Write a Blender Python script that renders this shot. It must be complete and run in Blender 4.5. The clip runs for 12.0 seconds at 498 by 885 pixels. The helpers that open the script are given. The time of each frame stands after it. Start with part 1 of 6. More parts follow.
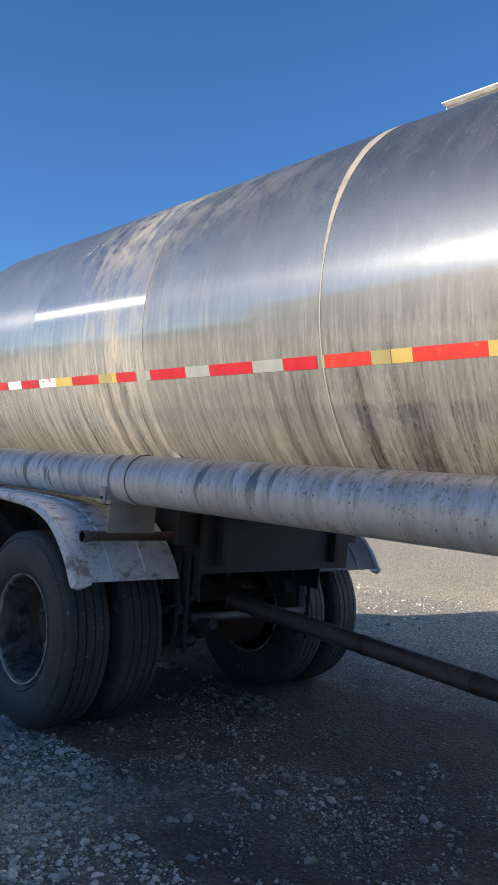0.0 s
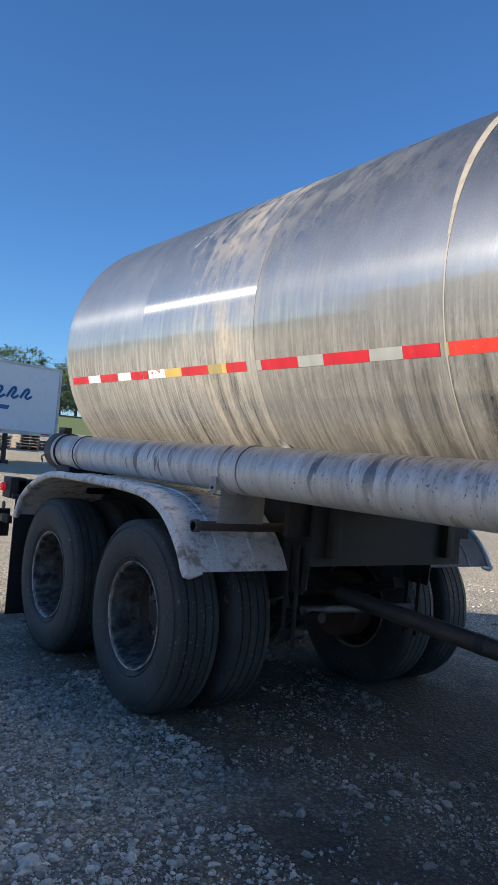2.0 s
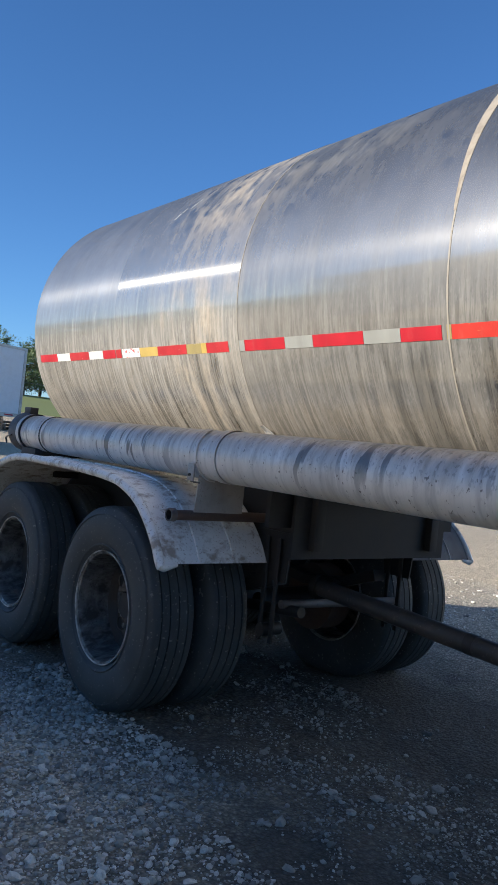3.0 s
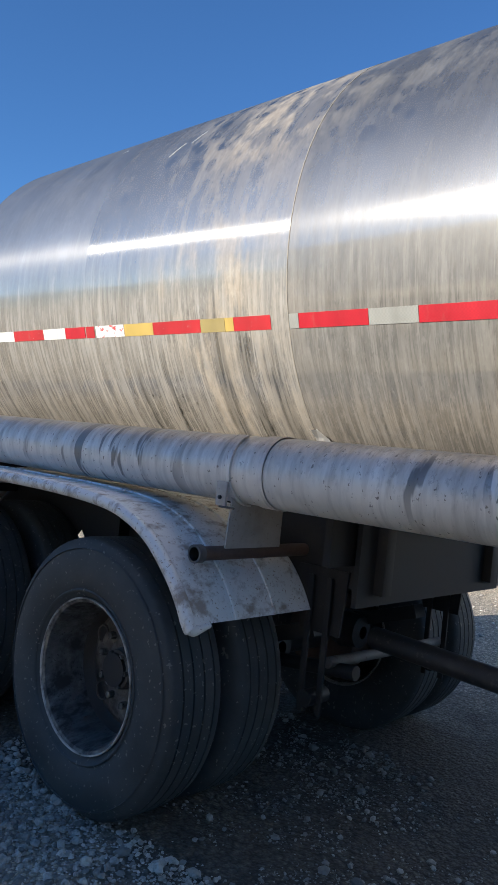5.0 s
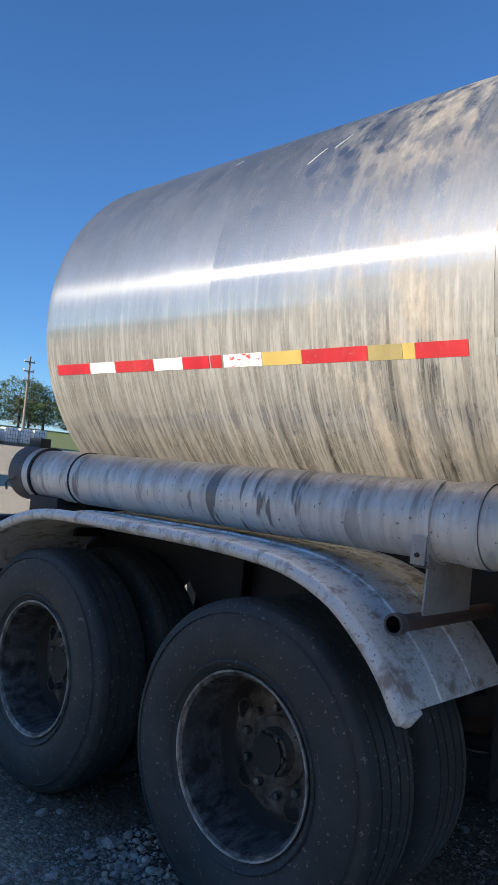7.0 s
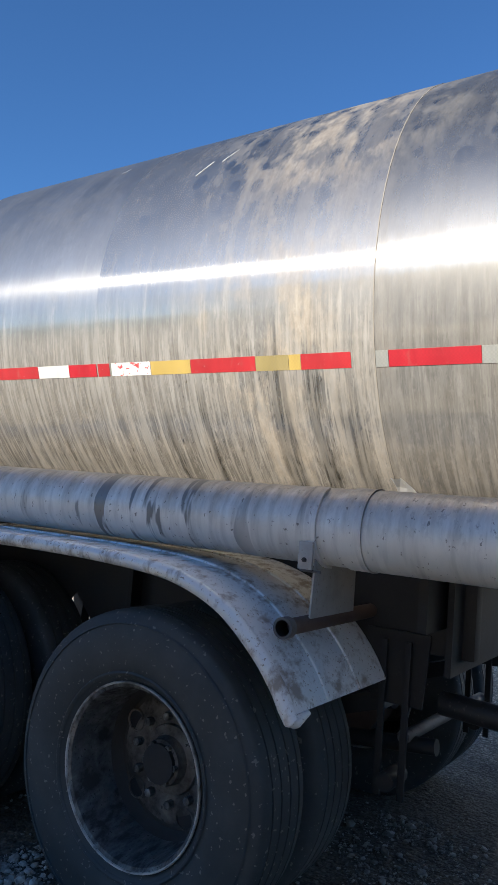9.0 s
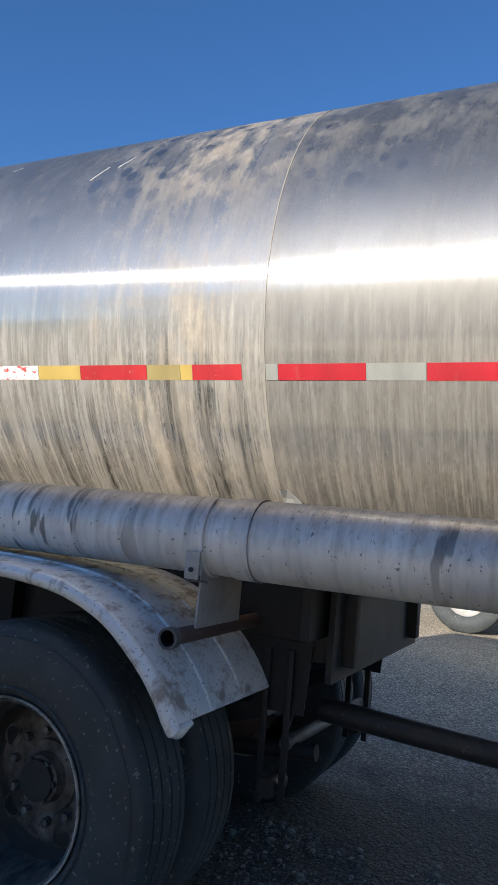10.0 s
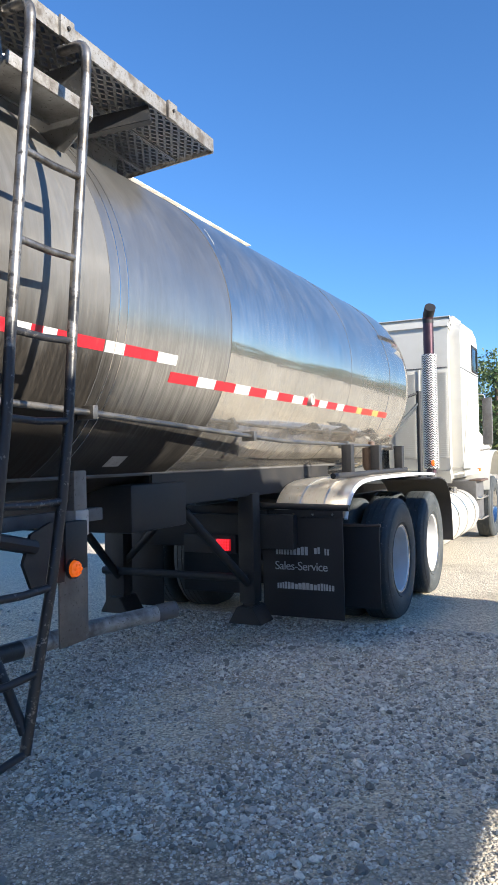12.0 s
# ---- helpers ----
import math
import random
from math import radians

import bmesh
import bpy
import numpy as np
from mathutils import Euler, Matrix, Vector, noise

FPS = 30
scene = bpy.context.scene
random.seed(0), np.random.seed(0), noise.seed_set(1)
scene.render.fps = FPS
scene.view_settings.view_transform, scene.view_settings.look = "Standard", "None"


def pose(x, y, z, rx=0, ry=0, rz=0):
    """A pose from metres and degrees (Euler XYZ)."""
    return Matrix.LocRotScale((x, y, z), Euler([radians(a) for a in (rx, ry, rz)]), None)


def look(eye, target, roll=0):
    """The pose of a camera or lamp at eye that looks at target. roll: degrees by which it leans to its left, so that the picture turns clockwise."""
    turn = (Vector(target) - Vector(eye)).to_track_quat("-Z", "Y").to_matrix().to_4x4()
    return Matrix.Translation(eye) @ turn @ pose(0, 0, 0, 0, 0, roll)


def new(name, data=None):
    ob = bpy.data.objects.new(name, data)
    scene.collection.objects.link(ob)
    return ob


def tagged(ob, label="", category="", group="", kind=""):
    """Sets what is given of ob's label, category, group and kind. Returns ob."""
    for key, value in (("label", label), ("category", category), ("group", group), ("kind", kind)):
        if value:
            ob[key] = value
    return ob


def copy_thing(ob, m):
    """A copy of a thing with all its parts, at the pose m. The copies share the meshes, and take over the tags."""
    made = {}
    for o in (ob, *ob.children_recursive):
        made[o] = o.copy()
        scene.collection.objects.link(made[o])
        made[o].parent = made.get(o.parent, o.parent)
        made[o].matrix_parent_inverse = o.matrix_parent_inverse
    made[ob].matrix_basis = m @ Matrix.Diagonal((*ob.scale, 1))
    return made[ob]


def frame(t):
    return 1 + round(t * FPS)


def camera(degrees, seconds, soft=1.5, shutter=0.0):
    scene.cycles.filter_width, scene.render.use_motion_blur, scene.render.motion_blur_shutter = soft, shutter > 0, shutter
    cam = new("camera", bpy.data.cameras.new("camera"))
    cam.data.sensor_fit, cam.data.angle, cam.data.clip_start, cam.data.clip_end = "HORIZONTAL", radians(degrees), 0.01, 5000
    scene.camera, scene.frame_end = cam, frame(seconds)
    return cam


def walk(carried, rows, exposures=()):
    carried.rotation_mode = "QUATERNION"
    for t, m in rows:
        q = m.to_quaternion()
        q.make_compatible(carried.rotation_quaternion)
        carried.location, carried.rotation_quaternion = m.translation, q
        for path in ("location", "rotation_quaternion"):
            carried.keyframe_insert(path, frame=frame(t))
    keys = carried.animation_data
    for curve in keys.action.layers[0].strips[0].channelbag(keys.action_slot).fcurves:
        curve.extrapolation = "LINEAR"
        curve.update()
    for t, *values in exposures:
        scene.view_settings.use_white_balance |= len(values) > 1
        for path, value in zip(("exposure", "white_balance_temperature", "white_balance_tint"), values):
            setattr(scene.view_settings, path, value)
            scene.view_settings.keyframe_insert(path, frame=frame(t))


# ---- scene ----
cam = camera(37.2, 12.0, soft=1.0)
PATH = [
    (0, (0.063, 0.278, 1.383), (1.417, 1.748, 1.471), 4.4),
    (0.5, (0.03, 0.337, 1.37), (1.291, 1.887, 1.454), 5.1),
    (1, (0.034, 0.348, 1.364), (1.222, 1.955, 1.448), 5.3),
    (1.5, (0.01, 0.364, 1.37), (1.173, 1.99, 1.439), 4.9),
    (2, (0.024, 0.38, 1.366), (1.19, 2.004, 1.415), 5.0),
    (2.5, (0.044, 0.431, 1.362), (1.238, 2.035, 1.392), 5.7),
    (4.5, (0.239, 1.388, 1.392), (1.641, 2.814, 1.392), 5.8),
    (5, (0.247, 1.665, 1.381), (1.708, 3.031, 1.406), 5.9),
    (5.5, (0.212, 1.935, 1.398), (1.752, 3.208, 1.469), 6.4),
    (6, (0.225, 2.073, 1.411), (1.766, 3.34, 1.544), 5.9),
    (6.5, (0.129, 2.279, 1.395), (1.573, 3.653, 1.566), 5.4),
    (7, (0.139, 2.336, 1.398), (1.588, 3.712, 1.489), 5.2),
    (7.5, (0.146, 2.327, 1.399), (1.699, 3.584, 1.491), 4.2),
    (9.5, (0.107, 2.33, 1.404), (1.754, 3.456, 1.547), 4.7),
    (10, (0.108, 2.316, 1.408), (1.89, 3.207, 1.589), 5.0),
    (10.2, (0.124, 2.232, 1.414), (2.043, 2.757, 1.613), 4.3),
    (10.5, (0.138, 2.0, 1.42), (2.125, 1.896, 1.624), 3.2),
    (10.7, (0.143, 1.888, 1.409), (2.063, 1.362, 1.599), 3.2),
    (10.8, (0.115, 1.768, 1.411), (2.001, 1.123, 1.582), 3.3),
    (11, (0.083, 1.663, 1.411), (1.838, 0.712, 1.538), 3.4),
    (11.2, (0.079, 1.566, 1.396), (1.679, 0.369, 1.491), 3.0),
    (11.5, (0.107, 1.474, 1.344), (1.442, -0.013, 1.422), 2.0),
    (12, (0.224, 1.275, 1.366), (1.096, -0.524, 1.41), -1.2),
]
LOOK = [(0.0, 0.92, 5150, 8), (7.5, 0.92, 5150, 8), (10.2, 0.82, 5150, 8), (11.0, 0.91, 5150, 8), (11.5, 1.34, 5150, 8), (12.0, 1.42, 5150, 8)]
walk(cam, [(t, look(eye, target, roll)) for t, eye, target, roll in PATH], LOOK)

# ---- light ----
SUN = Vector((-0.909, 0.190, 0.373)).normalized()
world = bpy.data.worlds.new("world")
scene.world = world
world.use_nodes = True
wt = world.node_tree
sky = wt.nodes.new("ShaderNodeTexSky")
sky.sky_type = "NISHITA"
sky.sun_disc = False
sky.sun_elevation = math.asin(SUN.z)
sky.sun_rotation = math.atan2(SUN.x, SUN.y)
sky.altitude = 0
sky.air_density = 1.0
sky.dust_density = 0.0
sky.ozone_density = 5.0
wt.links.new(sky.outputs[0], wt.nodes["Background"].inputs[0])
wt.nodes["Background"].inputs[1].default_value = 0.07
sun_data = bpy.data.lights.new("sun", "SUN")
sun_data.energy = 5.0
sun_data.angle = radians(0.53)
sun_data.color = (1.0, 0.80, 0.56)
sun = new("sun", sun_data)
sun.matrix_world = look((SUN * 60)[:], (0, 0, 0))


# ---- materials ----
class Nodes:
    """A short way to write node trees."""

    def __init__(self, name):
        self.mat = bpy.data.materials.new(name)
        self.mat.use_nodes = True
        self.t = self.mat.node_tree
        self.bsdf = self.t.nodes["Principled BSDF"]
        self.out = self.t.nodes["Material Output"]
        self.co = self.t.nodes.new("ShaderNodeTexCoord")

    def node(self, kind, **values):
        n = self.t.nodes.new(kind)
        for k, v in values.items():
            setattr(n, k, v)
        return n

    def link(self, a, b):
        self.t.links.new(a, b)

    def coords(self, scale=(1, 1, 1), turn=(0, 0, 0), move=(0, 0, 0), src=None):
        m = self.node("ShaderNodeMapping")
        m.inputs["Scale"].default_value = scale
        m.inputs["Rotation"].default_value = turn
        m.inputs["Location"].default_value = move
        self.link(src or self.co.outputs["Object"], m.inputs["Vector"])
        return m.outputs[0]

    def noise(self, size, detail=4, rough=0.55, vec=None, lo=0.0, hi=1.0, warp=0.0):
        n = self.node("ShaderNodeTexNoise")
        n.inputs["Scale"].default_value = size
        n.inputs["Detail"].default_value = detail
        n.inputs["Roughness"].default_value = rough
        n.inputs["Distortion"].default_value = warp
        self.link(vec or self.co.outputs["Object"], n.inputs["Vector"])
        return self.ramp(n.outputs["Fac"], lo, hi) if (lo, hi) != (0.0, 1.0) else n.outputs["Fac"]

    def cells(self, size, vec=None, feature="F1", out="Distance"):
        n = self.node("ShaderNodeTexVoronoi", feature=feature)
        n.inputs["Scale"].default_value = size
        self.link(vec or self.co.outputs["Object"], n.inputs["Vector"])
        return n.outputs[out]

    def ramp(self, fac, lo, hi, a=0.0, b=1.0):
        n = self.node("ShaderNodeMapRange", clamp=True)
        for i, v in enumerate((lo, hi, a, b)):
            n.inputs[i + 1].default_value = v
        self.link(fac, n.inputs[0])
        return n.outputs[0]

    def colours(self, fac, *stops):
        n = self.node("ShaderNodeValToRGB")
        r = n.color_ramp
        while len(r.elements) < len(stops):
            r.elements.new(0.5)
        for e, (p, c) in zip(r.elements, stops):
            e.position, e.color = p, (*c, 1)
        self.link(fac, n.inputs[0])
        return n.outputs[0]

    def mix(self, fac, a, b, blend="MIX"):
        n = self.node("ShaderNodeMix", data_type="RGBA", blend_type=blend)
        for sock, v in ((n.inputs[0], fac), (n.inputs[6], a), (n.inputs[7], b)):
            if isinstance(v, (int, float)):
                sock.default_value = v
            elif isinstance(v, tuple):
                sock.default_value = (*v, 1)
            else:
                self.link(v, sock)
        return n.outputs[2]

    def sum(self, op, a, b):
        n = self.node("ShaderNodeMath", operation=op)
        for sock, v in zip(n.inputs, (a, b)):
            if isinstance(v, (int, float)):
                sock.default_value = v
            else:
                self.link(v, sock)
        return n.outputs[0]

    def axis(self, which):
        n = self.node("ShaderNodeSeparateXYZ")
        self.link(self.co.outputs["Object"], n.inputs[0])
        return n.outputs["XYZ".index(which)]

    def chance(self):
        return self.node("ShaderNodeObjectInfo").outputs["Random"]

    def bump(self, height, strength=0.3, depth=0.01):
        n = self.node("ShaderNodeBump")
        n.inputs["Strength"].default_value = strength
        n.inputs["Distance"].default_value = depth
        self.link(height, n.inputs["Height"])
        self.link(n.outputs[0], self.bsdf.inputs["Normal"])

    def put(self, **values):
        for k, v in values.items():
            sock = self.bsdf.inputs[k.replace("_", " ")]
            if isinstance(v, (int, float)):
                sock.default_value = v
            elif isinstance(v, tuple):
                sock.default_value = (*v, 1)
            else:
                self.link(v, sock)
        return self.mat


def window(n, y, middle, half, soft):
    """1 near a place along y, falling off to 0."""
    return n.ramp(n.sum("ABSOLUTE", n.sum("SUBTRACT", y, middle), 0.0), half + soft, half)


def fine_grain(n):
    return n.noise(24, 6, 0.7, n.coords((1, 1.8, 0.8)), 0.38, 0.62)


def shell_material(name, film, runs_amount, rough, polish, gloss=0.14, streak=0.7, stained=False, grime=0.0, upper=0.05, bright=1.0, speckle=1.0, crown_film=0.16):
    """Stainless sheet under road dust that rain has washed down in broken runs: dull brushed metal, a polished skin, powder."""
    n = Nodes(name)
    y, z = n.axis("Y"), n.axis("Z")
    ragged = n.sum("ADD", z, n.ramp(n.noise(1.0, 5, 0.65, n.coords((2, 26, 2))), 0.3, 0.7, -0.10, 0.10))
    low = n.ramp(ragged, 2.26, 1.96)
    lower = n.ramp(ragged, 2.08, 1.80)
    foot = n.ramp(ragged, 1.66, 1.50)
    cloud = n.noise(1.7, 5, 0.55, n.coords((1, 0.8, 1)), 0.32, 0.68)
    blotch = n.noise(5.5, 6, 0.68, n.coords((0.8, 1.3, 0.8)), 0.45, 0.57)
    broad = n.noise(1.0, 5, 0.62, n.coords((0.6, 15, 0.8)), 0.40, 0.60)
    drips = n.noise(1.0, 5, 0.68, n.coords((2.0, 52, 2.4)), 0.485, 0.545)
    hair = n.noise(1.0, 4, 0.7, n.coords((4, 150, 6)), 0.49, 0.545)
    flecks = n.noise(1.0, 4, 0.65, n.coords((40, 92, 28)), 0.56, 0.60)
    pits = n.noise(1.0, 3, 0.6, n.coords((46, 100, 34), (0, 0, 0), (3, 7, 0)), 0.60, 0.635)
    streaks = n.sum("ADD", n.sum("MULTIPLY", broad, 0.32), n.sum("ADD", n.sum("MULTIPLY", drips, 0.48), n.sum("MULTIPLY", hair, 0.20)))
    reach = n.ramp(lower, 0, 1, upper, 1.0)
    dust = n.sum("MULTIPLY", n.ramp(cloud, 0, 1, 0.7, 1.25), n.ramp(low, 0, 1, film * crown_film, film))
    dust = n.sum("ADD", dust, n.sum("MULTIPLY", n.sum("MULTIPLY", n.sum("SUBTRACT", streaks, 0.46), reach), runs_amount))
    dust = n.sum("ADD", dust, n.sum("MULTIPLY", n.sum("MULTIPLY", flecks, n.ramp(lower, 0, 1, 0.14, 1.0)), 0.30 * speckle))
    dust = n.sum("SUBTRACT", dust, n.sum("MULTIPLY", n.sum("MULTIPLY", pits, n.ramp(lower, 0, 1, 0.2, 1.0)), 0.26 * speckle))
    dust = n.sum("ADD", dust, n.sum("MULTIPLY", n.sum("MULTIPLY", foot, n.ramp(drips, 0, 1, 0.4, 1.1)), film * 0.45))
    dust = n.sum("ADD", dust, n.sum("MULTIPLY", n.sum("MULTIPLY", blotch, n.ramp(z, 2.2, 2.5)), 0.05))
    wobble = n.sum("ADD", y, n.ramp(n.noise(2.2, 4, 0.6), 0.3, 0.7, -0.16, 0.16))
    tan = n.sum("MULTIPLY", foot, 0.45)
    if stained:
        patch = n.sum("MULTIPLY", window(n, wobble, 3.60, 0.08, 0.42), n.ramp(n.sum("ADD", n.sum("MULTIPLY", blotch, 0.6), n.sum("MULTIPLY", broad, 0.5)), 0.1, 0.9))
        tan = n.sum("MAXIMUM", tan, patch)
        dust = n.sum("ADD", dust, n.sum("MULTIPLY", patch, 0.26))
        crown = n.sum("MULTIPLY", n.ramp(z, 2.40, 2.62), window(n, wobble, 3.25, 0.45, 0.45))
        dust = n.sum("ADD", dust, n.sum("MULTIPLY", crown, n.sum("MULTIPLY", n.ramp(blotch, 0, 1, 0.25, 1.0), 0.20)))
        oval = n.ramp(n.sum("ADD", n.cells(1.0, n.coords((8, 12, 10))), n.ramp(n.noise(9, 3), 0.3, 0.7, -0.12, 0.12)), 0.34, 0.24)
        oval = n.sum("MULTIPLY", oval, n.sum("MULTIPLY", n.noise(2.4, 2, 0.5, None, 0.44, 0.52), n.ramp(z, 2.34, 2.5)))
        dust = n.sum("SUBTRACT", dust, n.sum("MULTIPLY", oval, 0.18))
    wet = n.sum("ADD", y, n.ramp(n.noise(5.0, 4, 0.65, n.coords((1, 1, 0.5))), 0.3, 0.7, -0.018, 0.018))
    lines = None
    for y0, w, z0 in ((3.64, 0.026, 1.84), (3.50, 0.014, 1.83), (3.38, 0.024, 1.70), (3.96, 0.010, 1.80), (4.14, 0.008, 1.74), (2.40, 0.020, 1.80), (2.26, 0.035, 1.78), (1.98, 0.02, 1.84), (1.76, 0.04, 1.74), (0.55, 0.03, 1.9)):
        one = n.sum("MULTIPLY", window(n, wet, y0, w, w), n.ramp(ragged, z0 + 0.05, z0 - 0.05))
        lines = one if lines is None else n.sum("MAXIMUM", lines, one)
    dust = n.sum("SUBTRACT", dust, n.sum("MULTIPLY", lines, 0.20))
    dust = n.ramp(dust, 0.0, 0.88, 0.0, 0.88)
    steel = n.mix(n.noise(3, 5, 0.6, n.coords((1, 1.4, 1)), 0.35, 0.65), tuple(v * bright for v in (0.60, 0.572, 0.515)), tuple(v * bright for v in (0.51, 0.485, 0.435)))
    steel = n.mix(n.sum("MULTIPLY", lines, 0.30), steel, (0.20, 0.185, 0.16))
    clay = n.mix(n.noise(11, 6, 0.7, n.coords((1, 3.0, 0.6)), 0.36, 0.64), (0.36, 0.343, 0.31), (0.245, 0.23, 0.203))
    clay = n.mix(tan, clay, n.mix(fine_grain(n), (0.42, 0.37, 0.295), (0.31, 0.265, 0.205)))
    tone = min(bright, 1.0)
    clay = n.mix(1.0, clay, (tone, tone, tone), "MULTIPLY")
    clay = n.mix(n.sum("MULTIPLY", lines, 0.5), clay, (0.13, 0.12, 0.10))
    # grime: oily stains by the seam, plus shade painted on the lower shell
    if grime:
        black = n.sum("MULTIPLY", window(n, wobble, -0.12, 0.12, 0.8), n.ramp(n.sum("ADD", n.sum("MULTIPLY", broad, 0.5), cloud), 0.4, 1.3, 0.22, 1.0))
        # spill: ragged height below which oily grime and painted shade darken the shell
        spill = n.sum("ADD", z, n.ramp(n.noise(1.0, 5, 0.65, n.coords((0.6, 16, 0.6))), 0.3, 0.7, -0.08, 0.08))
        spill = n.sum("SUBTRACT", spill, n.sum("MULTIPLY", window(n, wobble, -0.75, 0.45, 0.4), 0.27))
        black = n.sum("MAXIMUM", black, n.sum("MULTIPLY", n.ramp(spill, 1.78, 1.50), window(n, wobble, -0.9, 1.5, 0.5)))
        # shade of the low shell put into the colour along these courses
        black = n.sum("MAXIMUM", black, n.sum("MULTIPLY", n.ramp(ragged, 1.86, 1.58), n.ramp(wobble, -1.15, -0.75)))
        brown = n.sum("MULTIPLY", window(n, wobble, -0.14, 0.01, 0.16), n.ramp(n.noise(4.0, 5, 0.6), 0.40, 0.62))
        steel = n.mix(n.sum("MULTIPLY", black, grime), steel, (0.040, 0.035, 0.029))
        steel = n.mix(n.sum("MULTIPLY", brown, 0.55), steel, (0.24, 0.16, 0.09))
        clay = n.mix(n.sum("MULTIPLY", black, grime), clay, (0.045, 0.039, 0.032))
    wave = n.noise(1.0, 2, 0.5, n.coords((0.9, 1.6, 1.2)))
    n.bump(n.sum("ADD", wave, n.sum("MULTIPLY", n.sum("ADD", n.sum("MULTIPLY", streaks, reach), flecks), 0.010)), 0.14, 0.012)
    bump = n.bsdf.inputs["Normal"].links[0].from_socket
    tangent = n.node("ShaderNodeTangent", direction_type="RADIAL", axis="Y")
    r = n.ramp(n.sum("MULTIPLY", streaks, reach), 0.05, 0.75, rough, rough + 0.09)
    n.put(Base_Color=steel, Metallic=1.0, Roughness=r)
    skin = n.node("ShaderNodeBsdfAnisotropic", distribution="GGX")
    skin.inputs["Anisotropy"].default_value = streak
    n.link(n.ramp(cloud, 0, 1, gloss, gloss * 1.15), skin.inputs["Roughness"])
    n.link(tangent.outputs[0], skin.inputs["Tangent"])
    n.link(steel, skin.inputs["Color"])
    n.link(bump, skin.inputs["Normal"])
    metal_mix = n.node("ShaderNodeMixShader")
    n.link(n.sum("MULTIPLY", n.ramp(n.sum("MULTIPLY", streaks, reach), 0.1, 0.7, 1.0, 1.0 - 1.3 * runs_amount), polish), metal_mix.inputs[0])
    n.link(n.bsdf.outputs[0], metal_mix.inputs[1])
    n.link(skin.outputs[0], metal_mix.inputs[2])
    powder = n.node("ShaderNodeBsdfDiffuse")
    n.link(clay, powder.inputs["Color"])
    both = n.node("ShaderNodeMixShader")
    n.link(dust, both.inputs[0])
    n.link(metal_mix.outputs[0], both.inputs[1])
    n.link(powder.outputs[0], both.inputs[2])
    n.link(both.outputs[0], n.out.inputs["Surface"])
    return n.mat


def tube_material(name):
    """Pale weathered aluminium with settled dust on top, wet drips and an oily forward end."""
    n = Nodes(name)
    y, z = n.axis("Y"), n.axis("Z")
    c = n.mix(n.noise(1.0, 5, 0.6, n.coords((1.5, 4, 1.5)), 0.34, 0.66), (0.84, 0.82, 0.77), (0.66, 0.64, 0.595))
    soft = n.noise(1.0, 5, 0.6, n.coords((2, 22, 3)), 0.48, 0.70)
    c = n.mix(n.sum("MULTIPLY", soft, 0.45), c, (0.27, 0.26, 0.24))
    top = n.sum("MULTIPLY", n.ramp(n.sum("ADD", z, n.ramp(n.noise(1, 5, 0.65, n.coords((3, 16, 3))), 0.3, 0.7, -0.05, 0.05)), 1.315, 1.43), 0.78)
    c = n.mix(top, c, n.mix(n.noise(22, 5, 0.65, n.coords((1, 2.2, 1)), 0.4, 0.62), (0.38, 0.31, 0.22), (0.21, 0.17, 0.125)))
    drip = n.sum("MULTIPLY", n.noise(1.0, 3, 0.5, n.coords((2.2, 15, 3.2), (0, 0, 0), (0, 0.6, 0)), 0.59, 0.625), n.ramp(n.noise(0.9, 2, 0.5), 0.44, 0.52))
    c = n.mix(n.sum("MULTIPLY", drip, 0.8), c, (0.10, 0.095, 0.088))
    speck = n.noise(64, 3, 0.6, n.coords((1, 1, 0.7)), 0.645, 0.69)
    c = n.mix(n.sum("MULTIPLY", speck, 0.75), c, (0.10, 0.085, 0.07))
    spatter = n.sum("MULTIPLY", n.noise(40, 4, 0.7, n.coords((1, 1.4, 0.8)), 0.56, 0.60), n.ramp(z, 1.27, 1.40, 0.05, 0.55))
    c = n.mix(n.sum("MULTIPLY", spatter, n.ramp(y, 3.3, 2.4, 0.25, 1.0)), c, (0.14, 0.13, 0.115))
    oil = n.sum("MULTIPLY", n.ramp(y, 0.75, -0.15), n.ramp(n.sum("ADD", n.noise(1.0, 6, 0.7, n.coords((3, 34, 3)), 0.38, 0.62), n.ramp(y, 0.45, -0.25)), 0.35, 0.95))
    c = n.mix(oil, c, (0.035, 0.034, 0.034))
    n.bump(n.noise(60, 4, 0.6), 0.10, 0.003)
    return n.put(Base_Color=c, Metallic=n.ramp(oil, 0, 1, 0.25, 0.0), Roughness=n.ramp(n.sum("MAXIMUM", drip, oil), 0, 1, 0.45, 0.34))


def ladder_material(name):
    """Bare rubbed steel above; below, shade is put into the colour as near-black."""
    n = Nodes(name)
    edge = n.sum("ADD", n.axis("Z"), n.ramp(n.noise(16, 5, 0.65), 0.3, 0.7, -0.28, 0.28))
    bare = n.ramp(edge, 1.80, 1.92)
    chip = n.noise(38, 4, 0.65, None, 0.60, 0.63)
    bare = n.sum("MAXIMUM", n.sum("MULTIPLY", bare, n.noise(26, 4, 0.6, None, 0.66, 0.56)), n.sum("MULTIPLY", chip, 0.6))
    c = n.mix(bare, (0.022, 0.022, 0.024), n.mix(n.noise(9, 5, 0.6, None, 0.4, 0.6), (0.33, 0.31, 0.28), (0.13, 0.115, 0.095)))
    n.bump(n.noise(70, 4, 0.6), 0.15, 0.003)
    return n.put(Base_Color=c, Metallic=n.ramp(bare, 0, 1, 0.0, 0.9), Roughness=0.42)


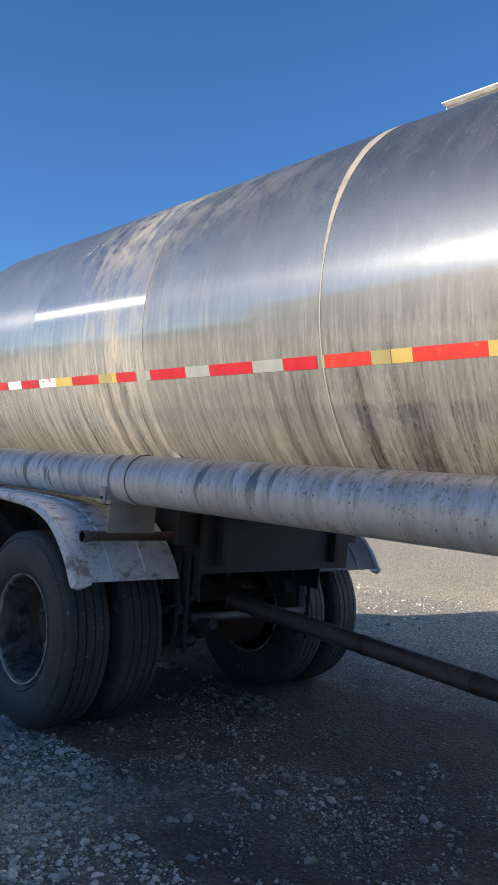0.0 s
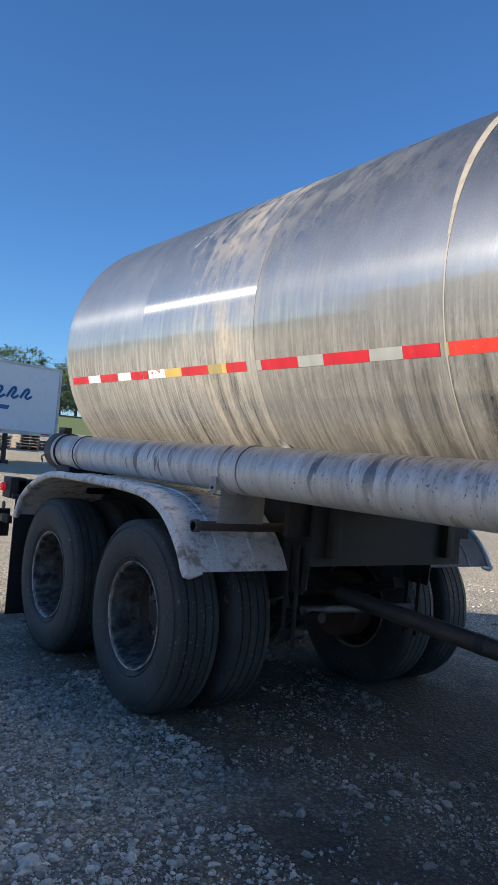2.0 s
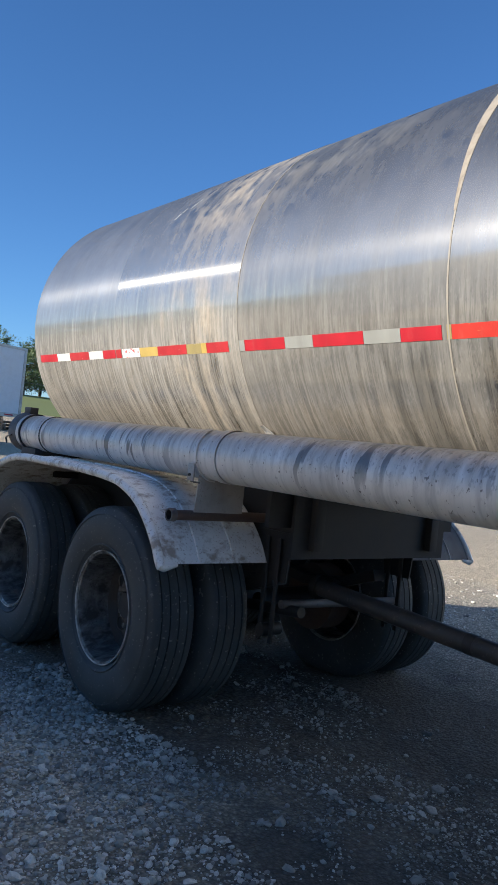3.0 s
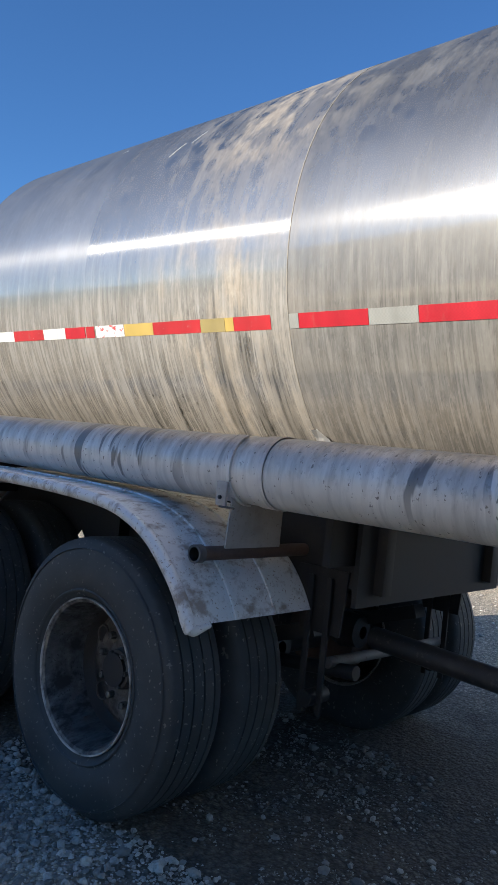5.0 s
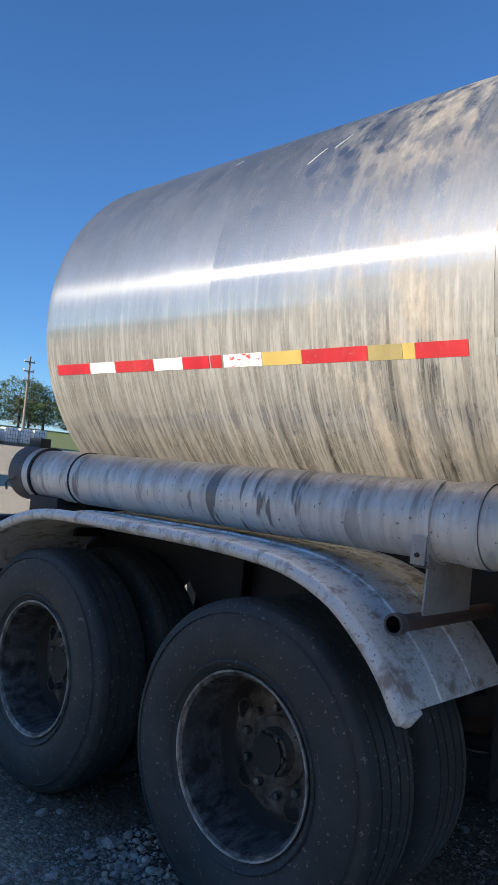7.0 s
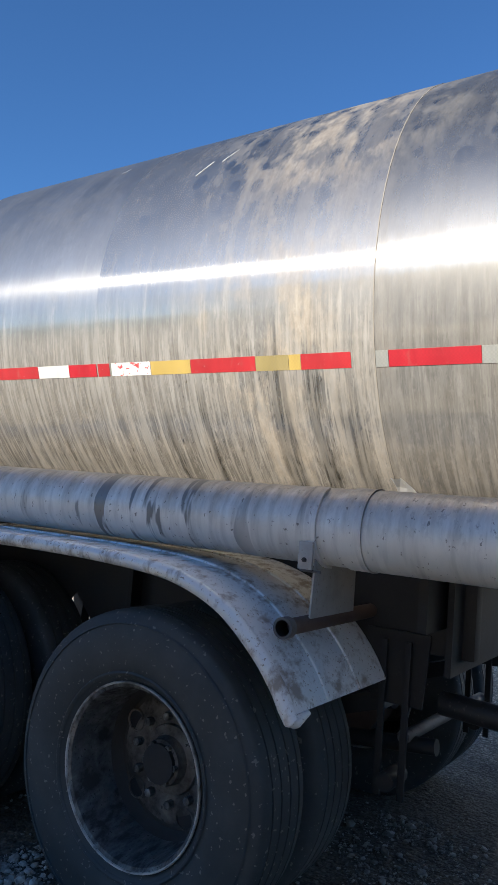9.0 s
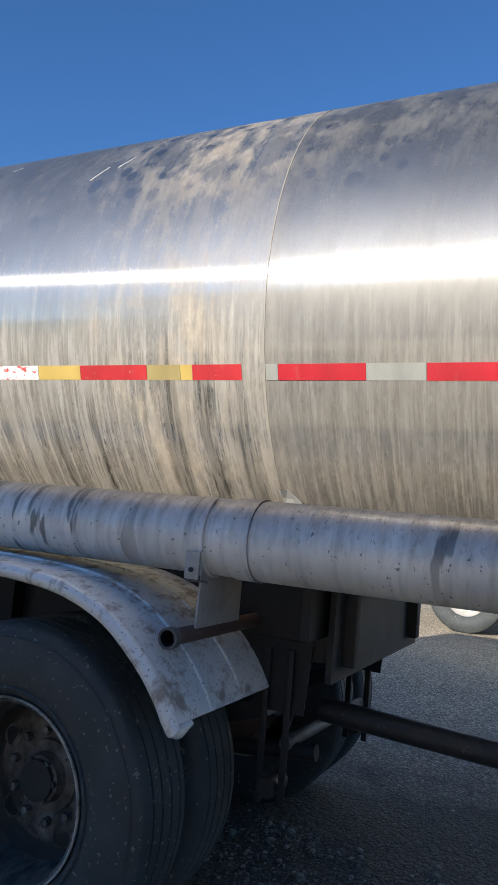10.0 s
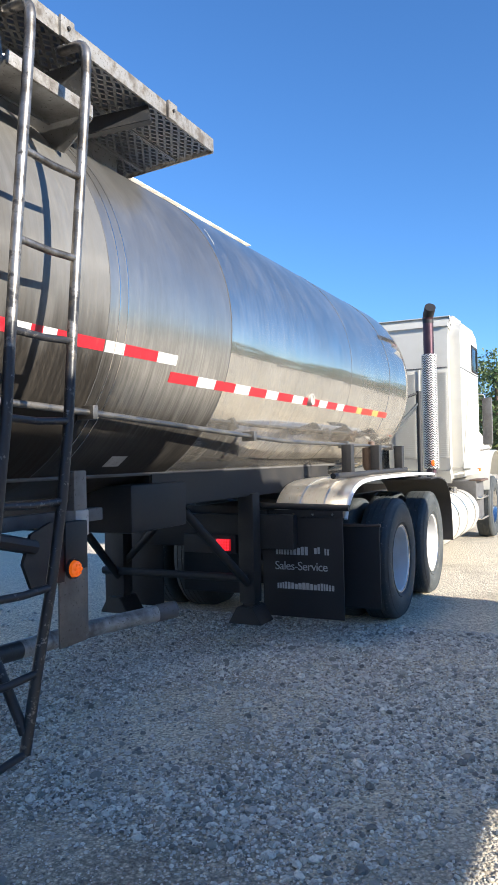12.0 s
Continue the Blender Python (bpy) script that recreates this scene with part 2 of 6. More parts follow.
def metal(name, colour, rough, dirt=(0.2, 0.17, 0.13), amount=0.5, metallic=1.0, scale=6.0, streak=None, lo=0.45, hi=0.75):
    """Bare or painted metal with grime in patches."""
    n = Nodes(name)
    v = n.coords(streak) if streak else None
    g = n.noise(scale, 6, 0.65, v, lo, hi)
    speck = n.noise(scale * 10, 3, 0.6, None, 0.62, 0.655)
    f = n.sum("MULTIPLY", n.sum("MAXIMUM", g, speck), amount)
    n.bump(n.noise(scale * 14, 4, 0.6), 0.12, 0.004)
    return n.put(Base_Color=n.mix(f, n.mix(n.noise(scale * 0.5, 3), colour, tuple(c * 0.82 for c in colour)), dirt),
                 Metallic=n.ramp(f, 0, 1, metallic, 0.05 if metallic else 0.0), Roughness=n.ramp(f, 0, 1, rough, 0.8))


def rubber(name, worn=0.5):
    n = Nodes(name)
    dust = n.noise(5, 6, 0.65, None, 0.42, 0.80)
    nick = n.noise(62, 2, 0.5, None, 0.665, 0.685)
    c = n.mix(n.sum("MULTIPLY", dust, worn), (0.038, 0.044, 0.046), (0.12, 0.12, 0.112))
    c = n.mix(n.sum("MULTIPLY", nick, 0.6), c, (0.26, 0.24, 0.20))
    c = n.mix(n.sum("MULTIPLY", n.noise(17, 5, 0.7, None, 0.58, 0.72), 0.5), c, (0.035, 0.035, 0.036))
    n.bump(n.noise(70, 4, 0.6), 0.15, 0.003)
    return n.put(Base_Color=c, Roughness=n.ramp(dust, 0, 1, 0.62, 0.9))


def paint(name, colour, rough=0.35, grime=0.25, dirt=(0.30, 0.26, 0.2), scale=5.0):
    n = Nodes(name)
    g = n.noise(scale, 6, 0.65, None, 0.45, 0.8)
    n.bump(n.noise(90, 2), 0.04, 0.002)
    return n.put(Base_Color=n.mix(n.sum("MULTIPLY", g, grime), colour, dirt), Roughness=n.ramp(g, 0, 1, rough, rough + 0.3))


def tape_material(name, colour, wear, under=(0.45, 0.42, 0.36)):
    n = Nodes(name)
    w = n.noise(34, 5, 0.7, n.coords((1, 1, 1.6)), 0.76 - 2 * wear, 0.79 - 2 * wear)
    weave = n.node("ShaderNodeTexChecker")
    weave.inputs["Scale"].default_value = 170
    n.link(n.coords((1, 1, 1)), weave.inputs["Vector"])
    fade = n.noise(9, 4, 0.6, n.coords((1, 1, 0.3)), 0.35, 0.68)
    c = n.mix(fade, colour, tuple(v * 0.74 for v in colour))
    c = n.mix(n.sum("MULTIPLY", weave.outputs["Fac"], 0.16), c, tuple(v * 0.5 for v in colour))
    c = n.mix(w, c, under)
    c = n.mix(n.sum("MULTIPLY", n.noise(18, 5, 0.65, n.coords((1, 2, 0.6)), 0.56, 0.85), 0.3), c, (0.25, 0.20, 0.15))
    return n.put(Base_Color=c, Roughness=0.42, Specular_IOR_Level=0.5)


def gravel_ground():
    n = Nodes("gravel_ground")
    big = n.noise(0.55, 5, 0.6, None, 0.38, 0.62)
    mid = n.noise(2.6, 6, 0.68, None, 0.36, 0.66)
    tones = []
    for size in (42, 85, 170):
        t = n.node("ShaderNodeRGBToBW")
        n.link(n.cells(size, None, "F1", "Color"), t.inputs[0])
        tones.append(t.outputs[0])
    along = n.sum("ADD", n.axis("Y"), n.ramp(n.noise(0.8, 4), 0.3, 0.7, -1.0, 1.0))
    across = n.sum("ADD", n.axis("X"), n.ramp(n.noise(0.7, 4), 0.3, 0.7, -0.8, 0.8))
    # dark packed soil; its mask also puts the tanker's shade into the colour
    soil_shade = n.sum("MULTIPLY", n.sum("MULTIPLY", n.ramp(along, -0.3, 1.1), n.ramp(along, 7.6, 5.6)), n.sum("MULTIPLY", n.ramp(across, 5.8, 4.0), n.sum("MAXIMUM", n.sum("MULTIPLY", n.ramp(along, 3.9, 2.6), n.ramp(across, 0.5, 1.3, 0.35, 1.0)), n.ramp(across, 1.5, 2.2))))
    base = n.mix(big, n.mix(soil_shade, (0.44, 0.42, 0.385), (0.045, 0.043, 0.041)), n.mix(soil_shade, (0.55, 0.515, 0.46), (0.075, 0.070, 0.064)))
    base = n.mix(n.sum("MULTIPLY", mid, 0.55), base, n.mix(soil_shade, (0.62, 0.585, 0.53), (0.115, 0.103, 0.09)))
    chips = n.mix(mid, n.colours(tones[0], (0.35, (0.13, 0.12, 0.11)), (0.55, (0.36, 0.335, 0.30)), (0.75, (0.72, 0.69, 0.63))), n.colours(tones[1], (0.3, (0.20, 0.185, 0.17)), (0.8, (0.70, 0.66, 0.60))))
    base = n.mix(n.sum("MULTIPLY", n.ramp(n.noise(1.4, 5, 0.6), 0.38, 0.62, 0.25, 0.85), n.ramp(soil_shade, 0, 1, 1.0, 0.26)), base, chips)
    # paler limestone to the front, lifted further to stand for sun off the tank
    pale = n.ramp(n.sum("ADD", along, n.ramp(n.noise(0.5, 3), 0.3, 0.7, -0.5, 0.5)), 0.6, -1.6)
    base = n.mix(n.sum("MULTIPLY", pale, 0.8), base, n.colours(tones[1], (0.25, (0.44, 0.41, 0.355)), (0.65, (0.95, 0.90, 0.80))))
    # sunlit ground past the tank's shadow made paler and tanner in the colour
    sunlit_strip = n.sum("MAXIMUM", n.ramp(across, 7.2, 8.6), n.ramp(along, 5.2, 6.6))
    base = n.mix(n.sum("MULTIPLY", sunlit_strip, 0.8), base, n.mix(mid, (0.66, 0.575, 0.44), (0.84, 0.74, 0.585)))
    base = n.mix(n.sum("SUBTRACT", n.ramp(pale, 0, 1, 0.30, 0.10), n.sum("MULTIPLY", soil_shade, 0.22)), base, n.colours(tones[2], (0.2, (0.09, 0.085, 0.08)), (0.85, (0.60, 0.565, 0.51))))
    dirt = n.sum("MULTIPLY", n.noise(0.75, 5, 0.6, n.coords((1, 1, 1), (0, 0, 0), (4, 1, 0)), 0.47, 0.58), n.sum("MULTIPLY", n.sum("MULTIPLY", n.ramp(across, 4.0, 3.0), n.ramp(across, 1.2, 2.0, 0.3, 1.0)), n.ramp(along, 5.5, 4.5)))
    base = n.mix(n.sum("MULTIPLY", dirt, n.ramp(pale, 0, 1, 0.35, 0.6)), base, n.mix(mid, (0.25, 0.225, 0.19), (0.42, 0.38, 0.325)))
    drift = n.sum("MULTIPLY", n.sum("MULTIPLY", n.ramp(n.axis("X"), 2.0, 1.55), window(n, n.axis("Y"), 3.8, 0.8, 0.7)), n.noise(1.9, 5, 0.6, None, 0.22, 0.46))
    base = n.mix(n.sum("MULTIPLY", drift, 0.9), base, n.mix(mid, (0.50, 0.47, 0.415), (0.66, 0.62, 0.55)))
    crack = n.sum("MULTIPLY", n.ramp(n.cells(42), 0.25, 0.62, 1.28, 0.58), n.ramp(n.cells(85), 0.28, 0.65, 1.20, 0.66))
    base = n.mix(n.sum("SUBTRACT", n.ramp(pale, 0, 1, 1.0, 0.3), n.sum("MULTIPLY", soil_shade, 0.35)), base, n.mix(1.0, base, crack, "MULTIPLY"))
    # same zone darkened again for the shade under the tanker
    base = n.mix(n.sum("MULTIPLY", soil_shade, 0.45), base, (0.03, 0.028, 0.026))
    d = n.sum("ADD", n.cells(42), n.sum("MULTIPLY", n.cells(85), 0.6))
    h = n.sum("SUBTRACT", n.sum("MULTIPLY", n.noise(8, 6, 0.65), 1.3), n.sum("MULTIPLY", d, 1.1))
    n.bump(h, 0.5, 0.03)
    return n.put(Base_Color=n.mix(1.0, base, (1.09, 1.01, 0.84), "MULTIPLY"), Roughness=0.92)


def stone_material():
    n = Nodes("gravel_stone")
    geo = n.node("ShaderNodeNewGeometry")
    c = n.colours(geo.outputs["Random Per Island"], (0.0, (0.16, 0.148, 0.125)), (0.25, (0.44, 0.41, 0.35)), (0.65, (0.74, 0.69, 0.59)), (1.0, (0.95, 0.90, 0.78)))
    n.bump(n.noise(120, 3), 0.3, 0.003)
    c = n.mix(n.noise(60, 3, 0.6, None, 0.45, 0.8), c, (0.34, 0.31, 0.26))
    # stones darkened over this zone, soil film and painted shade together
    soiled_shade = n.sum("MULTIPLY", n.ramp(n.sum("ADD", n.axis("Y"), n.ramp(n.noise(0.8, 4), 0.3, 0.7, -0.8, 0.8)), 0.3, 1.5), n.ramp(n.noise(1.6, 4), 0.35, 0.65, 0.35, 0.75))
    c = n.mix(n.sum("MULTIPLY", soiled_shade, n.sum("MULTIPLY", n.ramp(n.axis("X"), 6.0, 4.0), n.ramp(n.axis("X"), 1.0, 1.9, 0.1, 1.0))), c, (0.10, 0.095, 0.085))
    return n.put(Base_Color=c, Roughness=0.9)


def leaf_material(name, a, b):
    n = Nodes(name)
    geo = n.node("ShaderNodeNewGeometry")
    return n.put(Base_Color=n.mix(geo.outputs["Random Per Island"], a, b), Roughness=0.6)


def plain(name, colour, rough=0.5, metallic=0.0, **more):
    n = Nodes(name)
    return n.put(Base_Color=n.mix(n.noise(12, 4), colour, tuple(c * 0.75 for c in colour)), Roughness=rough, Metallic=metallic, **more)


def glowing(name, colour, strength):
    n = Nodes(name)
    return n.put(Base_Color=colour, Roughness=0.25, Emission_Color=colour, Emission_Strength=strength)


SHELL_DUSTY = shell_material("stainless_dusty", 0.46, 0.46, 0.50, 0.82, 0.125, 0.78, stained=True)
SHELL_MID = shell_material("stainless_streaked", 0.46, 0.20, 0.50, 0.80, 0.125, 0.5, stained=True, bright=0.82, speckle=0.5)
SHELL_WASHED = shell_material("stainless_washed", 0.38, 0.24, 0.50, 0.80, 0.13, 0.45, bright=0.78, speckle=1.0)
SHELL_REAR = shell_material("stainless_rear_streaked", 0.34, 0.42, 0.45, 0.72, 0.15, 0.6, speckle=1.2)
SHELL_GRIMY_SHADED = shell_material("stainless_grimy_shaded", 0.26, 0.42, 0.60, 0.03, 0.30, grime=0.95, upper=0.45, bright=0.54, speckle=1.3, crown_film=0.5)
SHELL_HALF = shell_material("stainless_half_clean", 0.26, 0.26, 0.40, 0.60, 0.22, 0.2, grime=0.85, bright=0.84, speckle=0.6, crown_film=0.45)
SHELL_CLEAN = shell_material("stainless_polished", 0.22, 0.22, 0.18, 0.90, 0.032, 0.2, bright=1.28, speckle=0.4, crown_film=0.35)
SEAM_LINE = paint("seam_edge", (0.27, 0.245, 0.20), 0.6, 0.5, (0.30, 0.25, 0.19), 12.0)
SEAM_TAN = paint("sealant_tan", (0.29, 0.25, 0.195), 0.8, 0.9, (0.12, 0.098, 0.075), 24)
ALU = metal("weathered_aluminium", (0.62, 0.60, 0.55), 0.50, (0.20, 0.18, 0.15), 0.7, 0.25, 2.2, (0.6, 5, 0.8))
TUBE = tube_material("hose_tube_aluminium")
LADDER = ladder_material("ladder_steel_shaded_below")
ALU_DIRTY = metal("rusty_fender_aluminium", (0.84, 0.835, 0.80), 0.45, (0.24, 0.185, 0.125), 0.8, 0.15, 11.0, (1.0, 1.6, 1), 0.50, 0.64)
STAINED = metal("stained_stainless", (0.84, 0.80, 0.72), 0.30, (0.55, 0.42, 0.26), 0.5, 0.9, 3.0, (5, 1, 1))
ALU_TREAD = metal("aluminium_grating", (0.30, 0.295, 0.285), 0.34, (0.06, 0.052, 0.044), 0.65, 0.85)
WHITE_RAIL = metal("chalky_white_rail", (0.74, 0.71, 0.65), 0.6, (0.30, 0.22, 0.14), 0.75, 0.0, 9.0)
EDGE_ALU = metal("scuffed_edge_aluminium", (0.33, 0.315, 0.285), 0.45, (0.07, 0.056, 0.042), 0.9, 0.4, 13.0, None, 0.42, 0.62)
PIPE_STEEL = metal("bare_pipe_steel", (0.27, 0.255, 0.23), 0.42, (0.05, 0.045, 0.04), 0.75, 1.0, 7.0)
BLACK_STEEL = metal("black_grimy_steel", (0.019, 0.019, 0.020), 0.55, (0.048, 0.042, 0.036), 0.7, 0.0, 7.0)
GREY_STEEL = metal("dull_grey_steel", (0.16, 0.155, 0.15), 0.6, (0.06, 0.052, 0.045), 0.7, 0.4, 6.0)
HOSE_DARK = metal("dusty_black_pipe", (0.036, 0.034, 0.033), 0.5, (0.11, 0.098, 0.085), 0.65, 0.0, 5.0)
FRAME_DARK = metal("dark_frame_steel", (0.014, 0.0135, 0.0135), 0.6, (0.040, 0.035, 0.030), 0.7, 0.0, 6.0)
OUTLET = metal("stained_outlet_pipe", (0.42, 0.405, 0.375), 0.45, (0.10, 0.085, 0.07), 0.85, 0.3, 7.0, None, 0.42, 0.62)
POST_STEEL = metal("brown_grey_plate", (0.21, 0.185, 0.155), 0.5, (0.07, 0.058, 0.046), 0.7, 0.3, 7.0)
PLATE_GREY = metal("hanger_plate_grey", (0.50, 0.475, 0.43), 0.5, (0.20, 0.17, 0.13), 0.5, 0.2, 8.0)
RUST = metal("rusty_brown_steel", (0.15, 0.105, 0.08), 0.65, (0.07, 0.05, 0.04), 0.7, 0.3, 9.0)
RIM_STEEL = metal("brake_dusted_rim", (0.34, 0.33, 0.31), 0.32, (0.020, 0.018, 0.016), 0.95, 1.0, 9.0, (1, 2.2, 1), 0.34, 0.60)
BARREL_STEEL = metal("dark_wheel_barrel", (0.06, 0.053, 0.045), 0.55, (0.09, 0.08, 0.07), 0.6, 0.2, 9.0)
DISC_STEEL = metal("rusted_wheel_disc", (0.26, 0.23, 0.195), 0.6, (0.04, 0.034, 0.029), 0.95, 0.2, 6.0, None, 0.40, 0.60)
RIM_LIP = metal("worn_bright_lip", (0.60, 0.57, 0.52), 0.4, (0.12, 0.095, 0.07), 0.85, 0.2, 12.0, None, 0.47, 0.64)
SHIELD = metal("brushed_heat_shield", (0.80, 0.78, 0.74), 0.38, (0.45, 0.40, 0.33), 0.4, 0.55, 8.0)
RIM_WHITE = paint("white_painted_rim", (0.62, 0.62, 0.62), 0.45, 0.35)
RUBBER = rubber("tyre_rubber", 0.6)
FLAP_RUBBER = plain("mudflap_rubber", (0.014, 0.014, 0.016), 0.6)
RED_TAPE = tape_material("red_reflective_tape", (0.43, 0.012, 0.022), 0.0, (0.55, 0.30, 0.25))
RED_TAPE_WORN = tape_material("worn_red_reflective_tape", (0.43, 0.022, 0.026), 0.045)
ORANGE_TAPE = tape_material("orange_red_tape", (0.50, 0.032, 0.018), 0.06, (0.75, 0.24, 0.08))
WHITE_TAPE = tape_material("white_reflective_tape", (0.68, 0.67, 0.62), 0.0)
GREY_TAPE = tape_material("dull_silver_tape", (0.30, 0.30, 0.27), 0.03)
PEELED_TAPE = tape_material("peeled_white_tape", (0.85, 0.83, 0.78), 0.10, (0.48, 0.06, 0.06))
YELLOW_TAPE = tape_material("faded_yellow_tape", (0.50, 0.36, 0.09), 0.03)
OLIVE_TAPE = tape_material("olive_faded_tape", (0.33, 0.265, 0.10), 0.04)
WHITE_PAINT = paint("white_truck_paint", (0.55, 0.53, 0.47), 0.28, 0.15)
WHITE_PANEL = paint("white_trailer_panel", (0.72, 0.74, 0.76), 0.4, 0.15)
# white so the unseen blocker bounces light back onto the shaded side
BLOCKER_PAINT = paint("white_blocker_paint", (0.74, 0.73, 0.70), 0.35, 0.3)
BLUE_PAINT = paint("blue_lettering_paint", (0.03, 0.12, 0.30), 0.5, 0.1)
CHROME = plain("chromed_steel", (0.75, 0.74, 0.72), 0.16, 1.0)
STACK_BURNT = metal("heat_tinted_stack", (0.10, 0.06, 0.07), 0.35, (0.05, 0.03, 0.04), 0.5)
# soot black for the stack tip; also painted shade inside holes and bores
SOOT_HOLE_SHADE = plain("soot_and_hole_shade", (0.015, 0.015, 0.017), 0.6)
GLASS_DARK = plain("dark_glass", (0.02, 0.03, 0.04), 0.06)
LENS_RED = glowing("red_lamp_lens", (0.55, 0.01, 0.012), 0.25)
LENS_RED_ON = glowing("lit_red_lamp", (0.85, 0.012, 0.018), 1.1)
LENS_AMBER = glowing("amber_lamp_lens", (0.80, 0.13, 0.004), 0.22)
INK_WHITE = paint("worn_white_lettering", (0.42, 0.42, 0.42), 0.8, 0.5, (0.06, 0.06, 0.06), 40)
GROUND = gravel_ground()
STONE = stone_material()
GRASS = plain("mown_grass", (0.17, 0.20, 0.05), 0.9)
BARK = plain("tree_bark", (0.10, 0.075, 0.055), 0.9)
LEAF_A = leaf_material("green_leaves", (0.035, 0.075, 0.018), (0.11, 0.14, 0.04))
LEAF_B = leaf_material("autumn_leaves", (0.06, 0.08, 0.02), (0.20, 0.15, 0.05))
POLE_WOOD = plain("weathered_pole_wood", (0.25, 0.20, 0.15), 0.9)
CONCRETE = plain("pale_concrete", (0.5, 0.48, 0.44), 0.9)


# ---- ways to build ----
def thing(name, at, label, category, group="", kind=""):
    """An Empty at the base of a thing, to which its parts are tied."""
    ob = new(name)
    ob.location = at
    ob.empty_display_size = 0.2
    return tagged(ob, label, category, group, kind)


def root_of(ob):
    m = Matrix.Translation(ob.location)
    return (root_of(ob.parent) @ ob.matrix_parent_inverse @ m) if ob.parent else m


def part(name, bm, material, parent, label="", smooth=True, kind=""):
    """One mesh, given in the place's own coordinates, under a thing or a part."""
    me = bpy.data.meshes.new(name)
    bmesh.ops.recalc_face_normals(bm, faces=bm.faces)
    bm.to_mesh(me)
    bm.free()
    me.materials.append(material)
    if smooth:
        me.polygons.foreach_set("use_smooth", [True] * len(me.polygons))
        me.set_sharp_from_angle(angle=radians(38))
    ob = new(name, me)
    if parent:
        ob.parent = parent
        ob.matrix_parent_inverse = root_of(parent).inverted()
    return tagged(ob, label, kind=kind)


def solo(name, bm, material, label, category, kind="", group="", smooth=True):
    ob = part(name, bm, material, None, "", smooth)
    return tagged(ob, label, category, group, kind)


def box(x0, x1, y0, y1, z0, z1, bevel=0.006, turn=None, bm=None):
    bm = bm or bmesh.new()
    r = bmesh.ops.create_cube(bm, size=1.0)
    m = Matrix.Translation(((x0 + x1) / 2, (y0 + y1) / 2, (z0 + z1) / 2)) @ (turn or Matrix()) @ Matrix.Diagonal((abs(x1 - x0), abs(y1 - y0), abs(z1 - z0), 1))
    bmesh.ops.transform(bm, matrix=m, verts=r["verts"])
    if bevel:
        edges = {e for v in r["verts"] for e in v.link_edges}
        bmesh.ops.bevel(bm, geom=list(edges), offset=bevel, segments=2, affect="EDGES", profile=0.6)
    return bm


def tube(points, radius, sides=14, caps=True, bm=None, squash=None):
    """A round bar along a line of points; radius may be one number or one for each point."""
    bm = bm or bmesh.new()
    pts = [Vector(p) for p in points]
    radii = radius if isinstance(radius, (list, tuple)) else [radius] * len(pts)
    side = None
    rings = []
    for i, p in enumerate(pts):
        a = pts[max(i - 1, 0)]
        b = pts[min(i + 1, len(pts) - 1)]
        d = (b - a).normalized()
        if side is None:
            side = d.orthogonal().normalized()
        side = (side - d * side.dot(d)).normalized()
        up = d.cross(side)
        rings.append([bm.verts.new(p + (side * math.cos(k * math.tau / sides) + up * math.sin(k * math.tau / sides)) * radii[i]) for k in range(sides)])
    for r0, r1 in zip(rings, rings[1:]):
        for k in range(sides):
            bm.faces.new((r0[k], r0[(k + 1) % sides], r1[(k + 1) % sides], r1[k]))
    if caps:
        bm.faces.new(rings[0][::-1])
        bm.faces.new(rings[-1])
    return bm


def bend(points, radius=0.06, steps=5):
    """The line through the points with its corners rounded."""
    pts = [Vector(p) for p in points]
    out = [pts[0]]
    for a, b, c in zip(pts, pts[1:], pts[2:]):
        r = min(radius, (a - b).length * 0.45, (c - b).length * 0.45)
        p, q = b + (a - b).normalized() * r, b + (c - b).normalized() * r
        for i in range(steps + 1):
            t = i / steps
            out.append(p * (1 - t) ** 2 + b * 2 * t * (1 - t) + q * t * t)
    out.append(pts[-1])
    return out


def lathe(profile, centre, axis="x", sides=48, bm=None, closed=False):
    """Turns a profile of (along, radius) round an axis through centre."""
    bm = bm or bmesh.new()
    c = Vector(centre)
    e = {"x": (Vector((1, 0, 0)), Vector((0, 1, 0)), Vector((0, 0, 1))), "y": (Vector((0, 1, 0)), Vector((0, 0, 1)), Vector((1, 0, 0))), "z": (Vector((0, 0, 1)), Vector((1, 0, 0)), Vector((0, 1, 0)))}[axis]
    rings = []
    for a, r in profile:
        if r < 1e-5:
            rings.append([bm.verts.new(c + e[0] * a)])
        else:
            rings.append([bm.verts.new(c + e[0] * a + (e[1] * math.cos(k * math.tau / sides) + e[2] * math.sin(k * math.tau / sides)) * r) for k in range(sides)])
    pairs = list(zip(rings, rings[1:])) + ([(rings[-1], rings[0])] if closed else [])
    for r0, r1 in pairs:
        for k in range(sides):
            j = (k + 1) % sides
            if len(r0) == 1 and len(r1) > 1:
                bm.faces.new((r0[0], r1[j], r1[k]))
            elif len(r1) == 1 and len(r0) > 1:
                bm.faces.new((r0[k], r0[j], r1[0]))
            elif len(r0) > 1:
                bm.faces.new((r0[k], r0[j], r1[j], r1[k]))
    return bm


